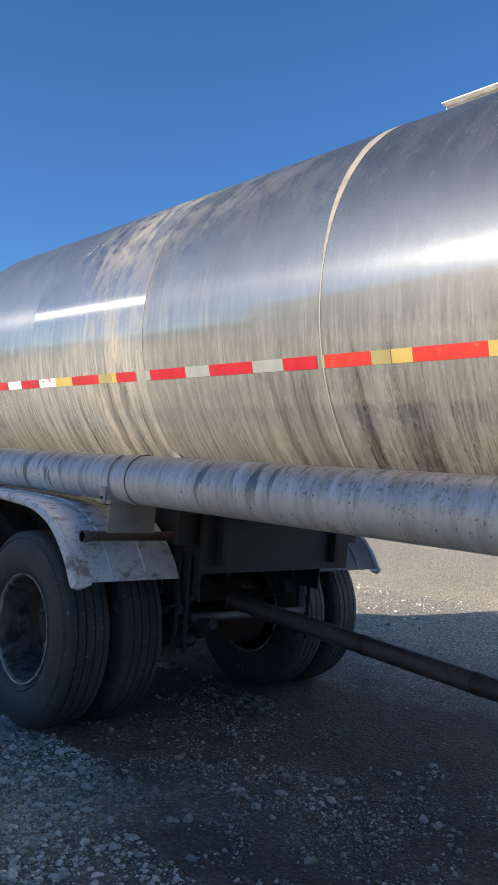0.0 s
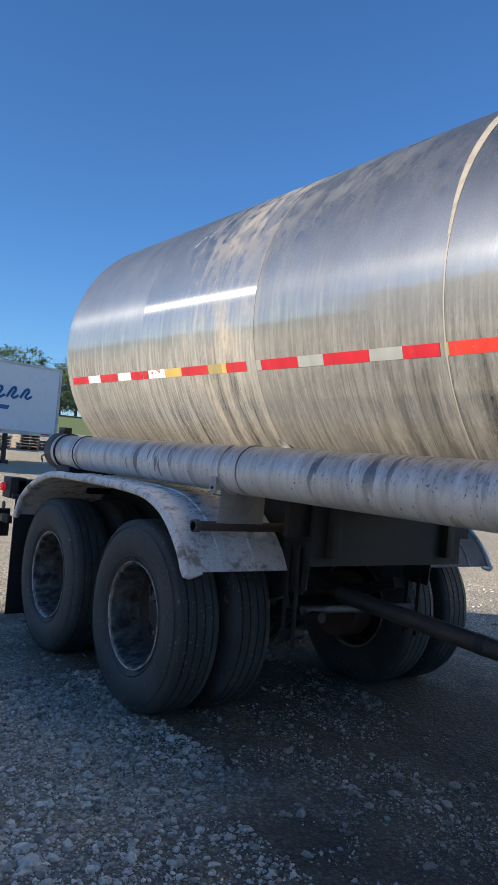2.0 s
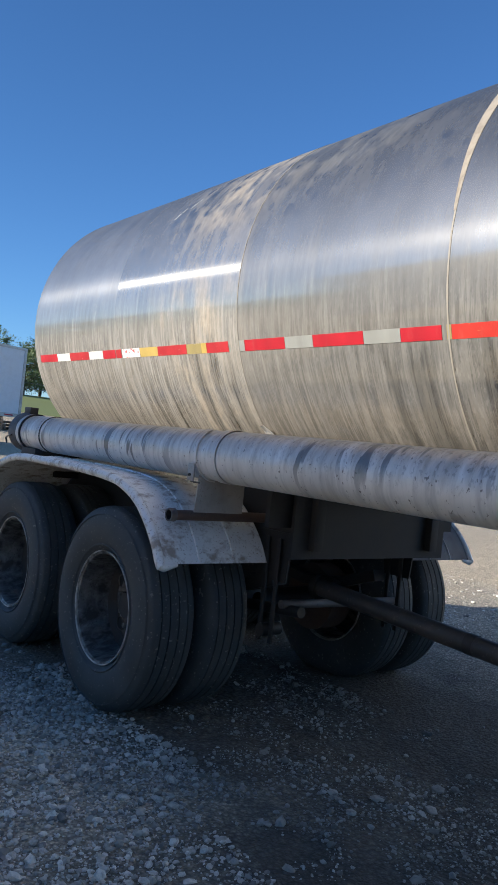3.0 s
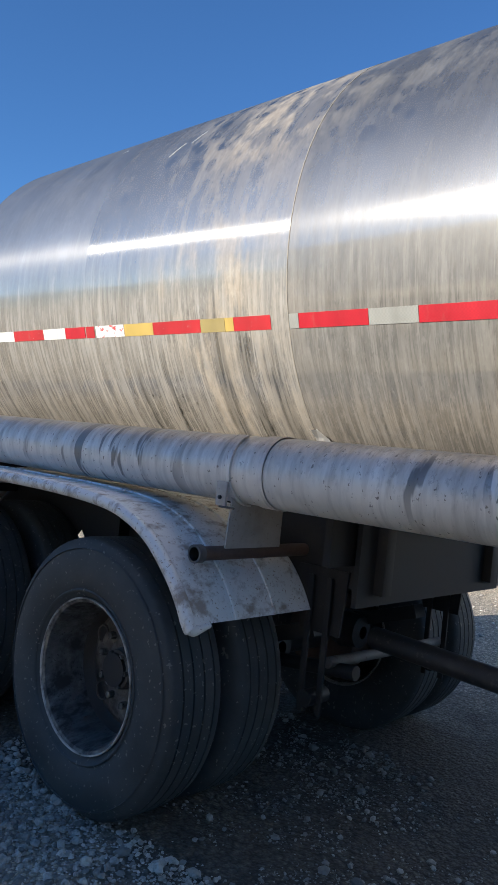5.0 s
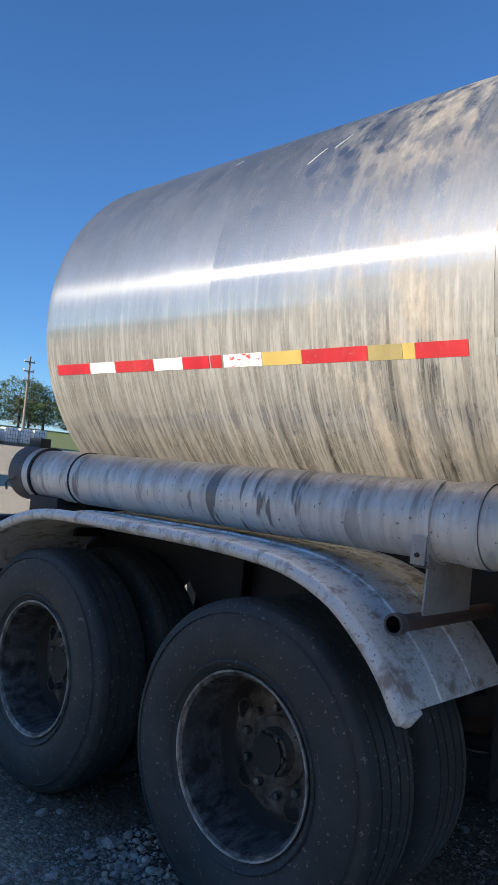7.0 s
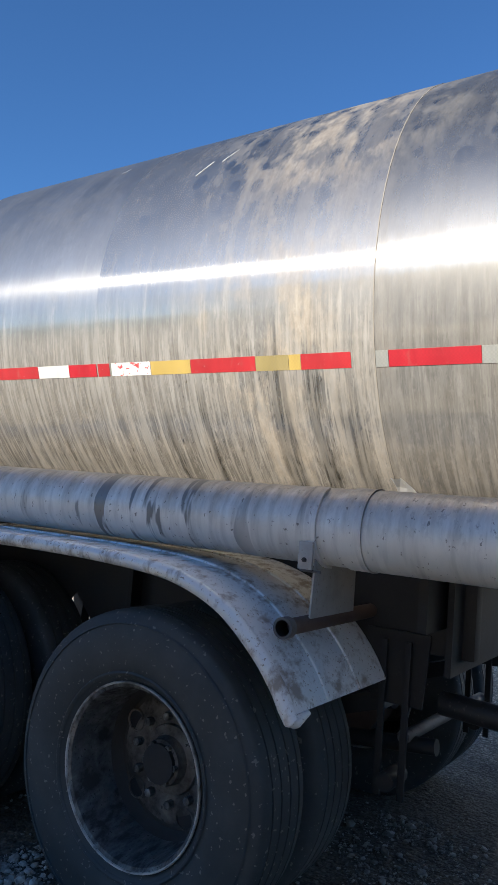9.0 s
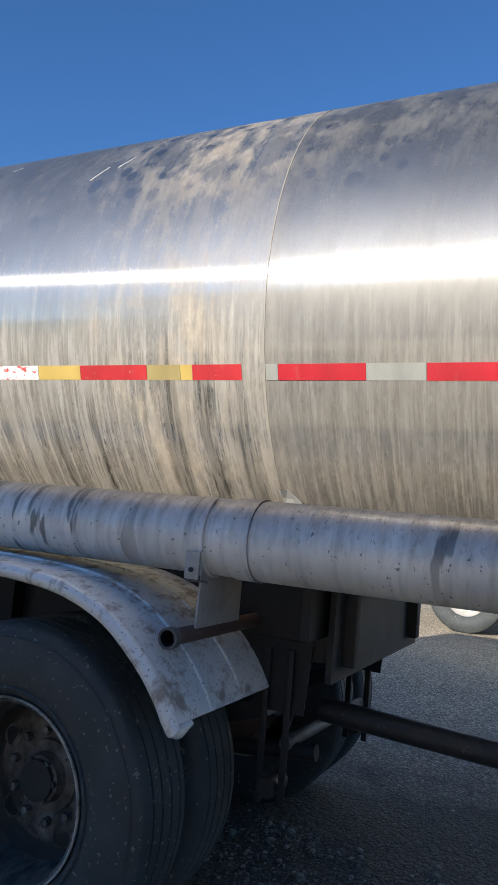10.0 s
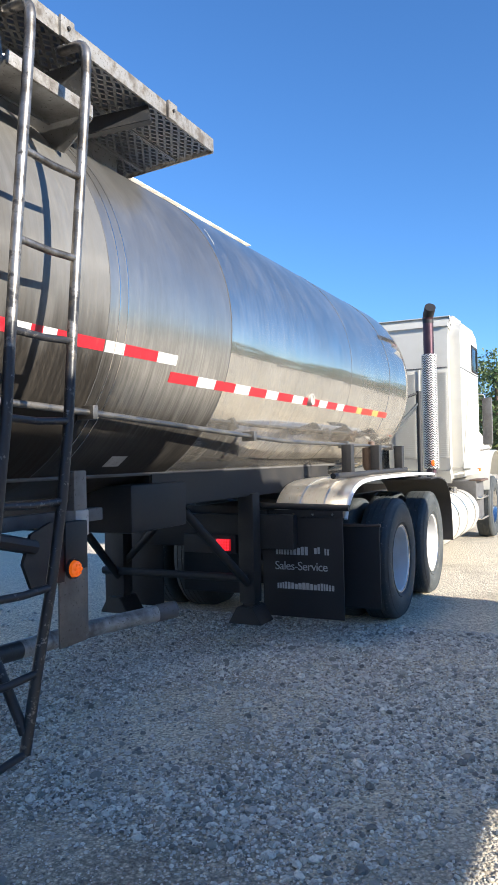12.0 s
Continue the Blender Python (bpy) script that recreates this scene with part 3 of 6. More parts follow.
def slab(outline, axis, a, b, bevel=0.0, bm=None):
    """A flat outline (u, v) given a thickness along an axis."""
    bm = bm or bmesh.new()

    def place(u, v, w):
        return {"x": (w, u, v), "y": (u, w, v), "z": (u, v, w)}[axis]

    lo = [bm.verts.new(place(u, v, a)) for u, v in outline]
    hi = [bm.verts.new(place(u, v, b)) for u, v in outline]
    bm.faces.new(lo[::-1])
    bm.faces.new(hi)
    for i in range(len(lo)):
        j = (i + 1) % len(lo)
        bm.faces.new((lo[i], lo[j], hi[j], hi[i]))
    if bevel:
        bmesh.ops.bevel(bm, geom=bm.edges[:], offset=bevel, segments=2, affect="EDGES")
    return bm


def sheet(profile, x0, x1, thick, bm=None, steps=1):
    """A bent sheet: a line of (y, z) drawn out along x, with a thickness."""
    bm = bm or bmesh.new()
    pts = [Vector((0, y, z)) for y, z in profile]
    norms = []
    for i in range(len(pts)):
        d = (pts[min(i + 1, len(pts) - 1)] - pts[max(i - 1, 0)]).normalized()
        norms.append(Vector((0, -d.z, d.y)))
    rows = []
    for s in range(steps + 1):
        x = x0 + (x1 - x0) * s / steps
        rows.append(([bm.verts.new((x, p.y, p.z)) for p in pts], [bm.verts.new((x, p.y - q.y * thick, p.z - q.z * thick)) for p, q in zip(pts, norms)]))
    for (a, b), (c, d) in zip(rows, rows[1:]):
        for i in range(len(pts) - 1):
            bm.faces.new((a[i], a[i + 1], c[i + 1], c[i]))
            bm.faces.new((b[i], d[i], d[i + 1], b[i + 1]))
        for i in (0, len(pts) - 1):
            bm.faces.new((a[i], c[i], d[i], b[i]))
    for a, b in (rows[0], rows[-1]):
        for i in range(len(pts) - 1):
            bm.faces.new((a[i], b[i], b[i + 1], a[i + 1]))
    return bm


def smooth_line(points, n=40):
    """A soft curve through (y, z) points."""
    p = [Vector((y, z, 0)) for y, z in points]
    p = [p[0] * 2 - p[1], *p, p[-1] * 2 - p[-2]]
    out = []
    segs = len(p) - 3
    for k in range(n + 1):
        u = k / n * segs
        i = min(int(u), segs - 1)
        t = u - i
        a, b, c, d = p[i:i + 4]
        v = 0.5 * ((2 * b) + (c - a) * t + (2 * a - 5 * b + 4 * c - d) * t * t + (3 * b - a - 3 * c + d) * t ** 3)
        out.append((v.x, v.y))
    return out


def lettering(text, size, at, turn, material, parent, name="lettering", label="", squeeze=1.0):
    cu = bpy.data.curves.new(name, "FONT")
    cu.body, cu.size, cu.extrude = text, size, 0.001
    cu.space_character = squeeze
    ob = new(name, cu)
    me = bpy.data.meshes.new_from_object(ob)
    bpy.data.objects.remove(ob)
    me.materials.append(material)
    ob = new(name, me)
    ob.parent = parent
    ob.matrix_parent_inverse = root_of(parent).inverted()
    ob.matrix_basis = Matrix.Translation(at) @ turn
    return tagged(ob, label)


# ---- ground ----
def ground_height(x, y):
    h = 0.012 * noise.noise((x * 0.9, y * 0.9, 0.0)) + 0.006 * noise.noise((x * 3.1, y * 3.1, 4.0))
    return h + float(np.interp(y, (14, 30, 52, 96, 150), (0.0, 0.43, 2.2, 5.2, 5.6)))


def ground_sheet():
    near = [i * 0.18 for i in range(-28, 50)]
    far = [12, 16, 22, 30, 40, 52, 66, 85, 120, 200, 400, 900, 2500]
    xs = sorted({*near, *[-f for f in far if f > 5.1], *far})
    ys = xs
    bm = bmesh.new()
    grid = [[bm.verts.new((x, y, ground_height(x, y))) for y in ys] for x in xs]
    for i in range(len(xs) - 1):
        for j in range(len(ys) - 1):
            bm.faces.new((grid[i][j], grid[i + 1][j], grid[i + 1][j + 1], grid[i][j + 1]))
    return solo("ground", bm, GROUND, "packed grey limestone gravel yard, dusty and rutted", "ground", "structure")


ground_sheet()


def loose_gravel(count, seed, middle, spread, least, most, solid, label, areas):
    """Loose stones on the packed yard, joined; solid is a pair of corner points and faces."""
    rng = np.random.default_rng(seed)
    pts, tri = (np.array(q) for q in solid)
    m = len(pts)
    xy = np.empty((0, 2))
    for x0, x1, y0, y1, share in areas:
        k = int(count * share)
        xy = np.vstack((xy, np.column_stack((rng.uniform(x0, x1, k), rng.uniform(y0, y1, k)))))
    keep = np.array([0.9 * noise.noise((x * 1.1, y * 1.1, 9.0)) + 0.7 * noise.noise((x * 5, y * 5, 2.0)) > rng.uniform(-0.85, 0.30) + (0.30 if -0.95 < y <= 0.6 else 0.62 if 0.6 < y < 4.4 and x > 1.75 + 0.25 * (y > 3) else 0.0) for x, y in xy])
    xy = xy[keep]
    n = len(xy)
    size = np.clip(rng.lognormal(math.log(middle), spread, n), least, most)
    size = np.where((xy[:, 1] > -0.95) & (xy[:, 1] < 4.4) & (xy[:, 0] > 1.0), size * 0.72, size)
    v = pts[None] * (1 + rng.uniform(-0.25, 0.25, (n, m, 1)))
    v = v * (size[:, None] * rng.uniform(0.65, 1.25, (n, 3)) * np.array((1, 1, 0.68)))[:, None]
    a = rng.uniform(0, math.tau, n)
    c, s = np.cos(a)[:, None], np.sin(a)[:, None]
    x, y = v[..., 0] * c - v[..., 1] * s, v[..., 0] * s + v[..., 1] * c
    z = np.array([ground_height(*p) for p in xy]) + size * rng.uniform(0.05, 0.45, n)
    v = np.stack((x + xy[:, :1], y + xy[:, 1:], v[..., 2] + z[:, None]), -1).reshape(-1, 3)
    f = (tri[None] + (np.arange(n) * m)[:, None, None]).reshape(-1, 3)
    me = bpy.data.meshes.new("loose_gravel")
    me.from_pydata(v.tolist(), [], f.tolist())
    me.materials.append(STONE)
    return tagged(new("loose_gravel", me), label, "gravel", kind="stuff")


g = (1 + 5 ** 0.5) / 2
ICO = ([(x / 1.9, y / 1.9, z / 1.9) for x, y, z in ((-1, g, 0), (1, g, 0), (-1, -g, 0), (1, -g, 0), (0, -1, g), (0, 1, g), (0, -1, -g), (0, 1, -g), (g, 0, -1), (g, 0, 1), (-g, 0, -1), (-g, 0, 1))],
       [(0, 11, 5), (0, 5, 1), (0, 1, 7), (0, 7, 10), (0, 10, 11), (1, 5, 9), (5, 11, 4), (11, 10, 2), (10, 7, 6), (7, 1, 8), (3, 9, 4), (3, 4, 2), (3, 2, 6), (3, 6, 8), (3, 8, 9), (4, 9, 5), (2, 4, 11), (6, 2, 10), (8, 6, 7), (9, 8, 1)])
OCT = ([(1, 0, 0.1), (0, 1, -0.1), (-1, 0, 0), (0, -1, 0.1), (0.2, 0.1, 1), (0, 0, -1)],
       [(0, 1, 4), (1, 2, 4), (2, 3, 4), (3, 0, 4), (1, 0, 5), (2, 1, 5), (3, 2, 5), (0, 3, 5)])
loose_gravel(30000, 5, 0.0105, 0.46, 0.007, 0.036, ICO, "loose pale crushed limestone lumps on the yard", ((0.6, 3.4, 0.8, 4.6, 0.45), (0.8, 8.5, -4, 7.5, 0.2), (0.7, 2.1, 1.4, 4.4, 0.35)))
loose_gravel(56000, 8, 0.0078, 0.42, 0.006, 0.026, ICO, "pale crushed limestone lumps in front of the trailer", ((0.3, 4.2, -4.6, 0.8, 1.0),))
loose_gravel(190000, 6, 0.0054, 0.35, 0.003, 0.010, OCT, "fine crushed limestone chips scattered over the yard", ((0.6, 3.4, 0.8, 4.6, 0.36), (0.1, 4.2, -4.6, 0.8, 0.52), (0.8, 6.5, -3, 6.5, 0.12)))

# a pale scuffed line across the gravel
bm = bmesh.new()
prev = None
for k in range(31):
    u = k / 30
    x, y = 5.41 - 0.14 * u, -1.95 - 1.4 * u
    w = 0.022 * (0.55 + 0.6 * abs(noise.noise((u * 9, 0, 0))))
    q = [bm.verts.new((x + s * w, y, ground_height(x, y) + 0.004)) for s in (-1, 1)]
    if prev and abs(noise.noise((u * 14, 3, 0))) > 0.06:
        bm.faces.new((prev[0], prev[1], q[1], q[0]))
    prev = q
solo("chalk_line", bm, CONCRETE, "broken pale line scuffed across the gravel", "line", "structure")

# ---- the tank trailer ----
XC, ZC, R = 2.997, 2.100, 0.926
trailer = thing("tank_trailer", (XC, 0, 0), "long stainless tank trailer, dusty and rain-streaked, parked on gravel", "tank trailer")


def shell_part(y0, y1, material, step=0.0):
    r = R + step
    return part("shell_panel", lathe([(y0 + (y1 - y0) * k / 8, r) for k in range(9)], (XC, 0, ZC), "y", 160), material, trailer)


COURSES = (5.58, 4.455, 3.285, 2.132, 1.0, -0.15, -1.24, -2.35, -4.47, -5.64, -6.26)
SKINS = (SHELL_REAR, SHELL_DUSTY, SHELL_MID, SHELL_WASHED, SHELL_GRIMY_SHADED, SHELL_GRIMY_SHADED, SHELL_HALF, SHELL_CLEAN, SHELL_CLEAN, SHELL_CLEAN)
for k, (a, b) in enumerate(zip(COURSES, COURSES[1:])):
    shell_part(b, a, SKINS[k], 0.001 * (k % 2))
part("rear_head", lathe([(5.58, R), (5.62, R), (5.642, R - 0.006), (5.655, R - 0.022), (5.675, R - 0.08), (5.72, 0.6), (5.745, 0.3), (5.75, 0)], (XC, 0, ZC), "y", 144), SHELL_REAR, trailer, "dished stainless rear end")
part("front_head", lathe([(-6.26, R), (-6.38, R - 0.006), (-6.48, R - 0.03), (-6.56, R - 0.08), (-6.62, R - 0.16), (-6.68, 0.5), (-6.73, 0.25), (-6.74, 0)], (XC, 0, ZC), "y", 144), SHELL_CLEAN, trailer, "dished polished front end")


def band(y, width, r, a0, a1, material, name, label="", taper=1.0, drift=0.0):
    """A strip laid round the tank between two angles, 0 at the top, growing down the near side."""
    bm = bmesh.new()
    rows = []
    for k in range(41):
        a = radians(a0 + (a1 - a0) * k / 40)
        d = (-math.sin(a), math.cos(a))
        m = y + drift * k / 40
        w = width * (0.82 + 0.18 * noise.noise((k * 0.22, y, 0))) * (1 + (taper - 1) * k / 40)
        rows.append([bm.verts.new((XC + d[0] * q, yy, ZC + d[1] * q)) for q, yy in ((R - 0.002, m - w / 2), (r, m - w / 2), (r, m + w / 2), (R - 0.002, m + w / 2))])
    for p, q in zip(rows, rows[1:]):
        for i in range(3):
            bm.faces.new((p[i], p[i + 1], q[i + 1], q[i]))
    return part(name, bm, material, trailer, label)


band(2.175, 0.125, R + 0.0026, 1, 82, SEAM_TAN, "sealant_strip", "cracked tan sealant over a seam", 0.10, -0.042)
band(2.13, 0.008, R + 0.0025, 64, 150, SEAM_LINE, "seam_weld")
band(1.0, 0.006, R + 0.0025, -30, 150, GREY_STEEL, "seam_weld")
band(-0.15, 0.007, R + 0.0025, -20, 130, GREY_STEEL, "seam_weld")
band(3.285, 0.0035, R + 0.0018, -20, 150, SEAM_LINE, "seam_weld")
for y in (-1.24, -2.35, -4.47, -5.64):
    band(y, 0.004, R + 0.0025, -30, 150, GREY_STEEL, "seam_weld")
for y in (-1.31, -1.37):
    band(y, 0.006, R + 0.0030, -30, 140, CHROME, "seam_weld")

# scratches high on the shell
for y0, a0, a1, lean in ((4.075, 53.5, 58.5, 0.05), (3.985, 50, 54.5, 0.045), (4.62, 44, 46, 0.03), (0.25, 52, 55, 0.02), (-2.45, 50, 58, 0.03)):
    bm = bmesh.new()
    prev = None
    for k in range(7):
        q = radians(a0 + (a1 - a0) * k / 6)
        yy = y0 + lean * k / 6
        row = [bm.verts.new((XC - math.sin(q) * (R + 0.0022), yy + s * 0.003, ZC + math.cos(q) * (R + 0.0022))) for s in (-1, 1)]
        if prev:
            bm.faces.new((prev[0], prev[1], row[1], row[0]))
        prev = row
    part("scratch", bm, WHITE_TAPE, trailer)


def tape(y0, y1, top, height, material, name="tape_strip"):
    """A strip of reflective tape along the near side."""
    bm = bmesh.new()
    rows = []
    for z in (top - height, top - height * 0.5, top):
        s = math.sqrt(R * R - (z - ZC) ** 2)
        n = Vector((-s, 0, z - ZC)) / R
        rows.append([[bm.verts.new((XC + n.x * r, y, ZC + n.z * r)) for y in (y0, y1)] for r in (R - 0.001, R + 0.0022)])
    for p, q in zip(rows, rows[1:]):
        bm.faces.new((p[1][0], p[1][1], q[1][1], q[1][0]))
        for s in (0, 1):
            bm.faces.new((p[0][s], p[1][s], q[1][s], q[0][s]))
    bm.faces.new((rows[0][0][0], rows[0][0][1], rows[0][1][1], rows[0][1][0]))
    bm.faces.new((rows[2][0][0], rows[2][1][0], rows[2][1][1], rows[2][0][1]))
    return part(name, bm, material, trailer, smooth=False)


TAPES = ((5.548, 5.271, RED_TAPE), (5.271, 5.077, WHITE_TAPE), (5.077, 4.804, RED_TAPE_WORN), (4.804, 4.619, WHITE_TAPE), (4.619, 4.462, RED_TAPE), (4.455, 4.391, RED_TAPE_WORN),
         (4.381, 4.182, PEELED_TAPE), (4.18, 3.992, YELLOW_TAPE), (3.992, 3.715, RED_TAPE_WORN), (3.715, 3.586, OLIVE_TAPE), (3.586, 3.541, YELLOW_TAPE), (3.541, 3.363, RED_TAPE_WORN),
         (3.282, 3.24, GREY_TAPE), (3.24, 2.965, RED_TAPE), (2.965, 2.792, GREY_TAPE), (2.792, 2.516, RED_TAPE), (2.516, 2.337, GREY_TAPE), (2.337, 2.158, RED_TAPE),
         (2.138, 2.118, OLIVE_TAPE), (2.118, 1.904, ORANGE_TAPE), (1.904, 1.818, OLIVE_TAPE), (1.816, 1.729, YELLOW_TAPE), (1.729, 1.453, ORANGE_TAPE), (1.453, 1.365, YELLOW_TAPE), (1.365, 1.278, YELLOW_TAPE),
         (1.278, 1.075, ORANGE_TAPE), (0.985, 0.835, OLIVE_TAPE), (0.835, 0.585, RED_TAPE))
for a, b, m in TAPES:
    tape(b + 0.0008, a - 0.0008, 1.854 + 0.004 * math.sin(a * 0.55 - 2.2), 0.047, m)
for a, b, m in ((-0.578, -0.687, RED_TAPE), (-0.687, -0.797, WHITE_TAPE), (-0.797, -0.862, RED_TAPE), (-0.862, -0.939, WHITE_TAPE), (-0.939, -1.235, RED_TAPE), (-1.245, -1.38, WHITE_TAPE), (-1.38, -1.643, RED_TAPE), (-1.643, -1.816, WHITE_TAPE)):
    tape(b, a, 1.876, 0.048, m)
y = -1.786
for k, (w, m) in enumerate(((0.272, RED_TAPE), (0.193, WHITE_TAPE), (0.238, RED_TAPE), (0.193, WHITE_TAPE), (0.238, RED_TAPE), (0.182, WHITE_TAPE), (0.25, RED_TAPE), (0.193, WHITE_TAPE), (0.318, RED_TAPE), (0.17, WHITE_TAPE), (0.227, RED_TAPE), (0.17, WHITE_TAPE), (0.34, RED_TAPE), (0.148, YELLOW_TAPE), (0.318, ORANGE_TAPE), (0.182, YELLOW_TAPE), (0.295, ORANGE_TAPE))):
    tape(y - w, y, 1.797 - 0.001 * k, 0.05, m)
    y -= w

# small dents, a patch and a boss on the shell
for yy, zz, r in ((1.305, 2.09, 0.012), (1.15, 2.135, 0.012), (1.10, 2.10, 0.010)):
    s = math.sqrt(R * R - (zz - ZC) ** 2)
    part("rivet_patch", lathe([(-0.006, 0), (-0.004, r * 0.6), (0.002, r)], (XC - s - 0.003, yy, zz), "x", 12), SHELL_MID, trailer)
part("boss", lathe([(-0.012, 0), (-0.012, 0.026), (-0.02, 0.030), (-0.02, 0.042), (0.02, 0.046)], (2.125, -3.668, 1.78), "x", 20), PLATE_GREY, trailer, "small round steel vent boss")

# torn jacket corner above the hose tube
bm = bmesh.new()
rr = random.Random(3)
pts = []
for k in range(5):
    q = radians(141 - k * 2.6)
    pts.append([bm.verts.new((XC - math.sin(q) * (R + 0.008 + 0.02 * rr.random()), 3.275 - 0.045 * j * (1 - k / 5.5) + 0.012 * rr.random(), ZC + math.cos(q) * (R + 0.008 + 0.02 * rr.random()))) for j in range(4)])
for p, q in zip(pts, pts[1:]):
    for j in range(3):
        bm.faces.new((p[j], p[j + 1], q[j + 1], q[j]))
part("torn_jacket", bm, SHIELD, trailer, "crumpled torn corner of the tank jacket", smooth=False)

# spill rail on the crown, in two stretches
for y0, y1 in ((-0.06, 2.125), (-4.06, -2.2)):
    rail = part("spill_rail", box(2.795, 2.803, y0, y1, 2.985, 3.082, 0.002), WHITE_RAIL, trailer, "chalky white spill rail on the crown")
    part("rail_lip", box(2.755, 2.795, y0, y1, 3.074, 3.080, 0.002), WHITE_RAIL, rail)
    part("rail_side", box(3.117, 3.125, y0, y1, 2.985, 3.082, 0.002), WHITE_RAIL, rail)
    part("rail_end", box(2.803, 3.117, y1 - 0.008, y1, 2.99, 3.082, 0.002), WHITE_RAIL, rail)
    for k in range(2):
        part("rail_bolt", lathe([(-0.012, 0), (-0.010, 0.009), (0, 0.009)], (2.795, y1 - 0.06 - 0.07 * k, 3.04), "x", 8), BLACK_STEEL, rail)
for yy in (1.62, 0.9, 0.35, -2.4, -3.1):
    part("rail_bolt", lathe([(-0.012, 0), (-0.010, 0.008), (0, 0.008)], (2.795, yy, 3.055), "x", 8), BLACK_STEEL, trailer)

# vent line that follows the shell down and then forward
ring_pts = []
for k in range(22):
    a = radians(24 + (111 - 24) * k / 21)
    ring_pts.append((XC - math.sin(a) * (R + 0.032), -0.47, ZC + math.cos(a) * (R + 0.032)))
part("vent_pipe", tube(ring_pts, 0.0165, 12), PIPE_STEEL, trailer, "bare pipe bent round the shell")
low = [ring_pts[-1], (2.15, -0.46, 1.70), (2.17, -0.45, 1.61), (2.18, -0.6, 1.595), (2.185, -1.24, 1.575), (2.185, -3.3, 1.48), (2.185, -6.2, 1.45)]
pipe2 = part("drain_pipe", tube(bend(low, 0.03), 0.0145, 10), PIPE_STEEL, trailer)
for yy in (-1.24, -2.8, -4.6, -6.0):
    zz = np.interp(-yy, (1.24, 3.3, 6.2), (1.575, 1.48, 1.45))
    part("pipe_clamp", box(2.155, 2.24, yy - 0.018, yy + 0.018, zz - 0.03, zz + 0.03, 0.004), PIPE_STEEL, pipe2)
part("pipe_clamp", box(2.09, 2.16, -0.51, -0.44, 1.755, 1.79, 0.004), PIPE_STEEL, pipe2)
part("pipe_knob", tube([(2.13, -0.53, 1.76), (2.13, -0.44, 1.76)], 0.016, 8), BLACK_STEEL, pipe2)

# lower jacket edge and the small data plate
a = radians(150)
part("jacket_edge", tube([(XC - math.sin(a) * (R + 0.004), yy, ZC + math.cos(a) * (R + 0.004)) for yy in (-0.55, -1.5, -2.6, -3.8, -6.0)], 0.010, 8), GREY_STEEL, trailer)
bm = bmesh.new()
rows = []
for ang in (139.5, 142, 144.5):
    q = radians(ang)
    rows.append([bm.verts.new((XC - math.sin(q) * (R + 0.006), yy, ZC + math.cos(q) * (R + 0.006))) for yy in (-1.67, -1.80)])
for p, q in zip(rows, rows[1:]):
    bm.faces.new((p[0], p[1], q[1], q[0]))
plate = part("data_plate", bm, PLATE_GREY, trailer, "small pale data plate, worn")

# ---- hose tube along the side ----
TX, TZ, TR = 2.141, 1.3185, 0.1205
carrier = thing("hose_tube", (TX, 2.6, TZ - TR), "long weathered aluminium hose tube along the tank, streaked", "hose tube")


def ring(y, w, r, material, name, label="", parent=None):
    return part(name, lathe([(y - w / 2, r - 0.012), (y - w / 2, r), (y + w / 2, r), (y + w / 2, r - 0.012)], (TX, 0, TZ), "y", 40), material, parent or carrier, label)


part("tube_front", lathe([(-0.50, TR - 0.004), (-0.50, TR), (-0.2, TR), (0.8, TR), (2.0, TR), (3.25, TR)], (TX, 0, TZ), "y", 48), TUBE, carrier)
part("tube_rear", lathe([(3.25, TR - 0.003), (3.28, TR - 0.002), (4.2, TR - 0.002), (5.40, TR - 0.002), (5.71, TR - 0.002)], (TX, 0, TZ), "y", 48), TUBE, carrier)
ring(3.285, 0.07, TR + 0.003, TUBE, "collar")
ring(3.253, 0.006, TR + 0.0045, TUBE, "collar_edge")
ring(5.23, 0.008, TR + 0.003, BLACK_STEEL, "joint_line")
ring(5.60, 0.05, TR + 0.008, TUBE, "end_band")
ring(5.565, 0.012, TR + 0.010, BLACK_STEEL, "joint_line")
cap = part("end_cap", lathe([(5.63, TR + 0.005), (5.66, TR + 0.017), (5.735, TR + 0.017), (5.745, TR + 0.004), (5.745, 0)], (TX, 0, TZ), "y", 40), GREY_STEEL, carrier, "hinged dark end cap")
part("cap_hinge", box(TX - 0.03, TX + 0.03, 5.64, 5.75, TZ + TR + 0.005, TZ + TR + 0.055, 0.006), BLACK_STEEL, cap)
part("cap_latch", tube(bend([(TX - TR - 0.02, 5.66, TZ - 0.03), (TX - TR - 0.045, 5.70, TZ - 0.05), (TX - TR - 0.02, 5.73, TZ - 0.09)], 0.02), 0.006, 6), PIPE_STEEL, cap)
for yy in (-0.47, -0.40, -0.22):
    ring(yy, 0.014, TR + 0.006, BLACK_STEEL, "joint_line")
front_cap = part("front_cap", lathe([(-0.47, TR + 0.006), (-0.50, TR + 0.014), (-0.525, TR + 0.014), (-0.53, TR), (-0.53, 0)], (TX, 0, TZ), "y", 40), BLACK_STEEL, carrier, "dark front cap")
part("cap_latch", tube(bend([(TX - TR, -0.50, TZ + 0.07), (TX - TR + 0.01, -0.54, TZ + 0.12), (TX + 0.02, -0.50, TZ + TR + 0.02)], 0.02), 0.006, 6), BLACK_STEEL, front_cap)


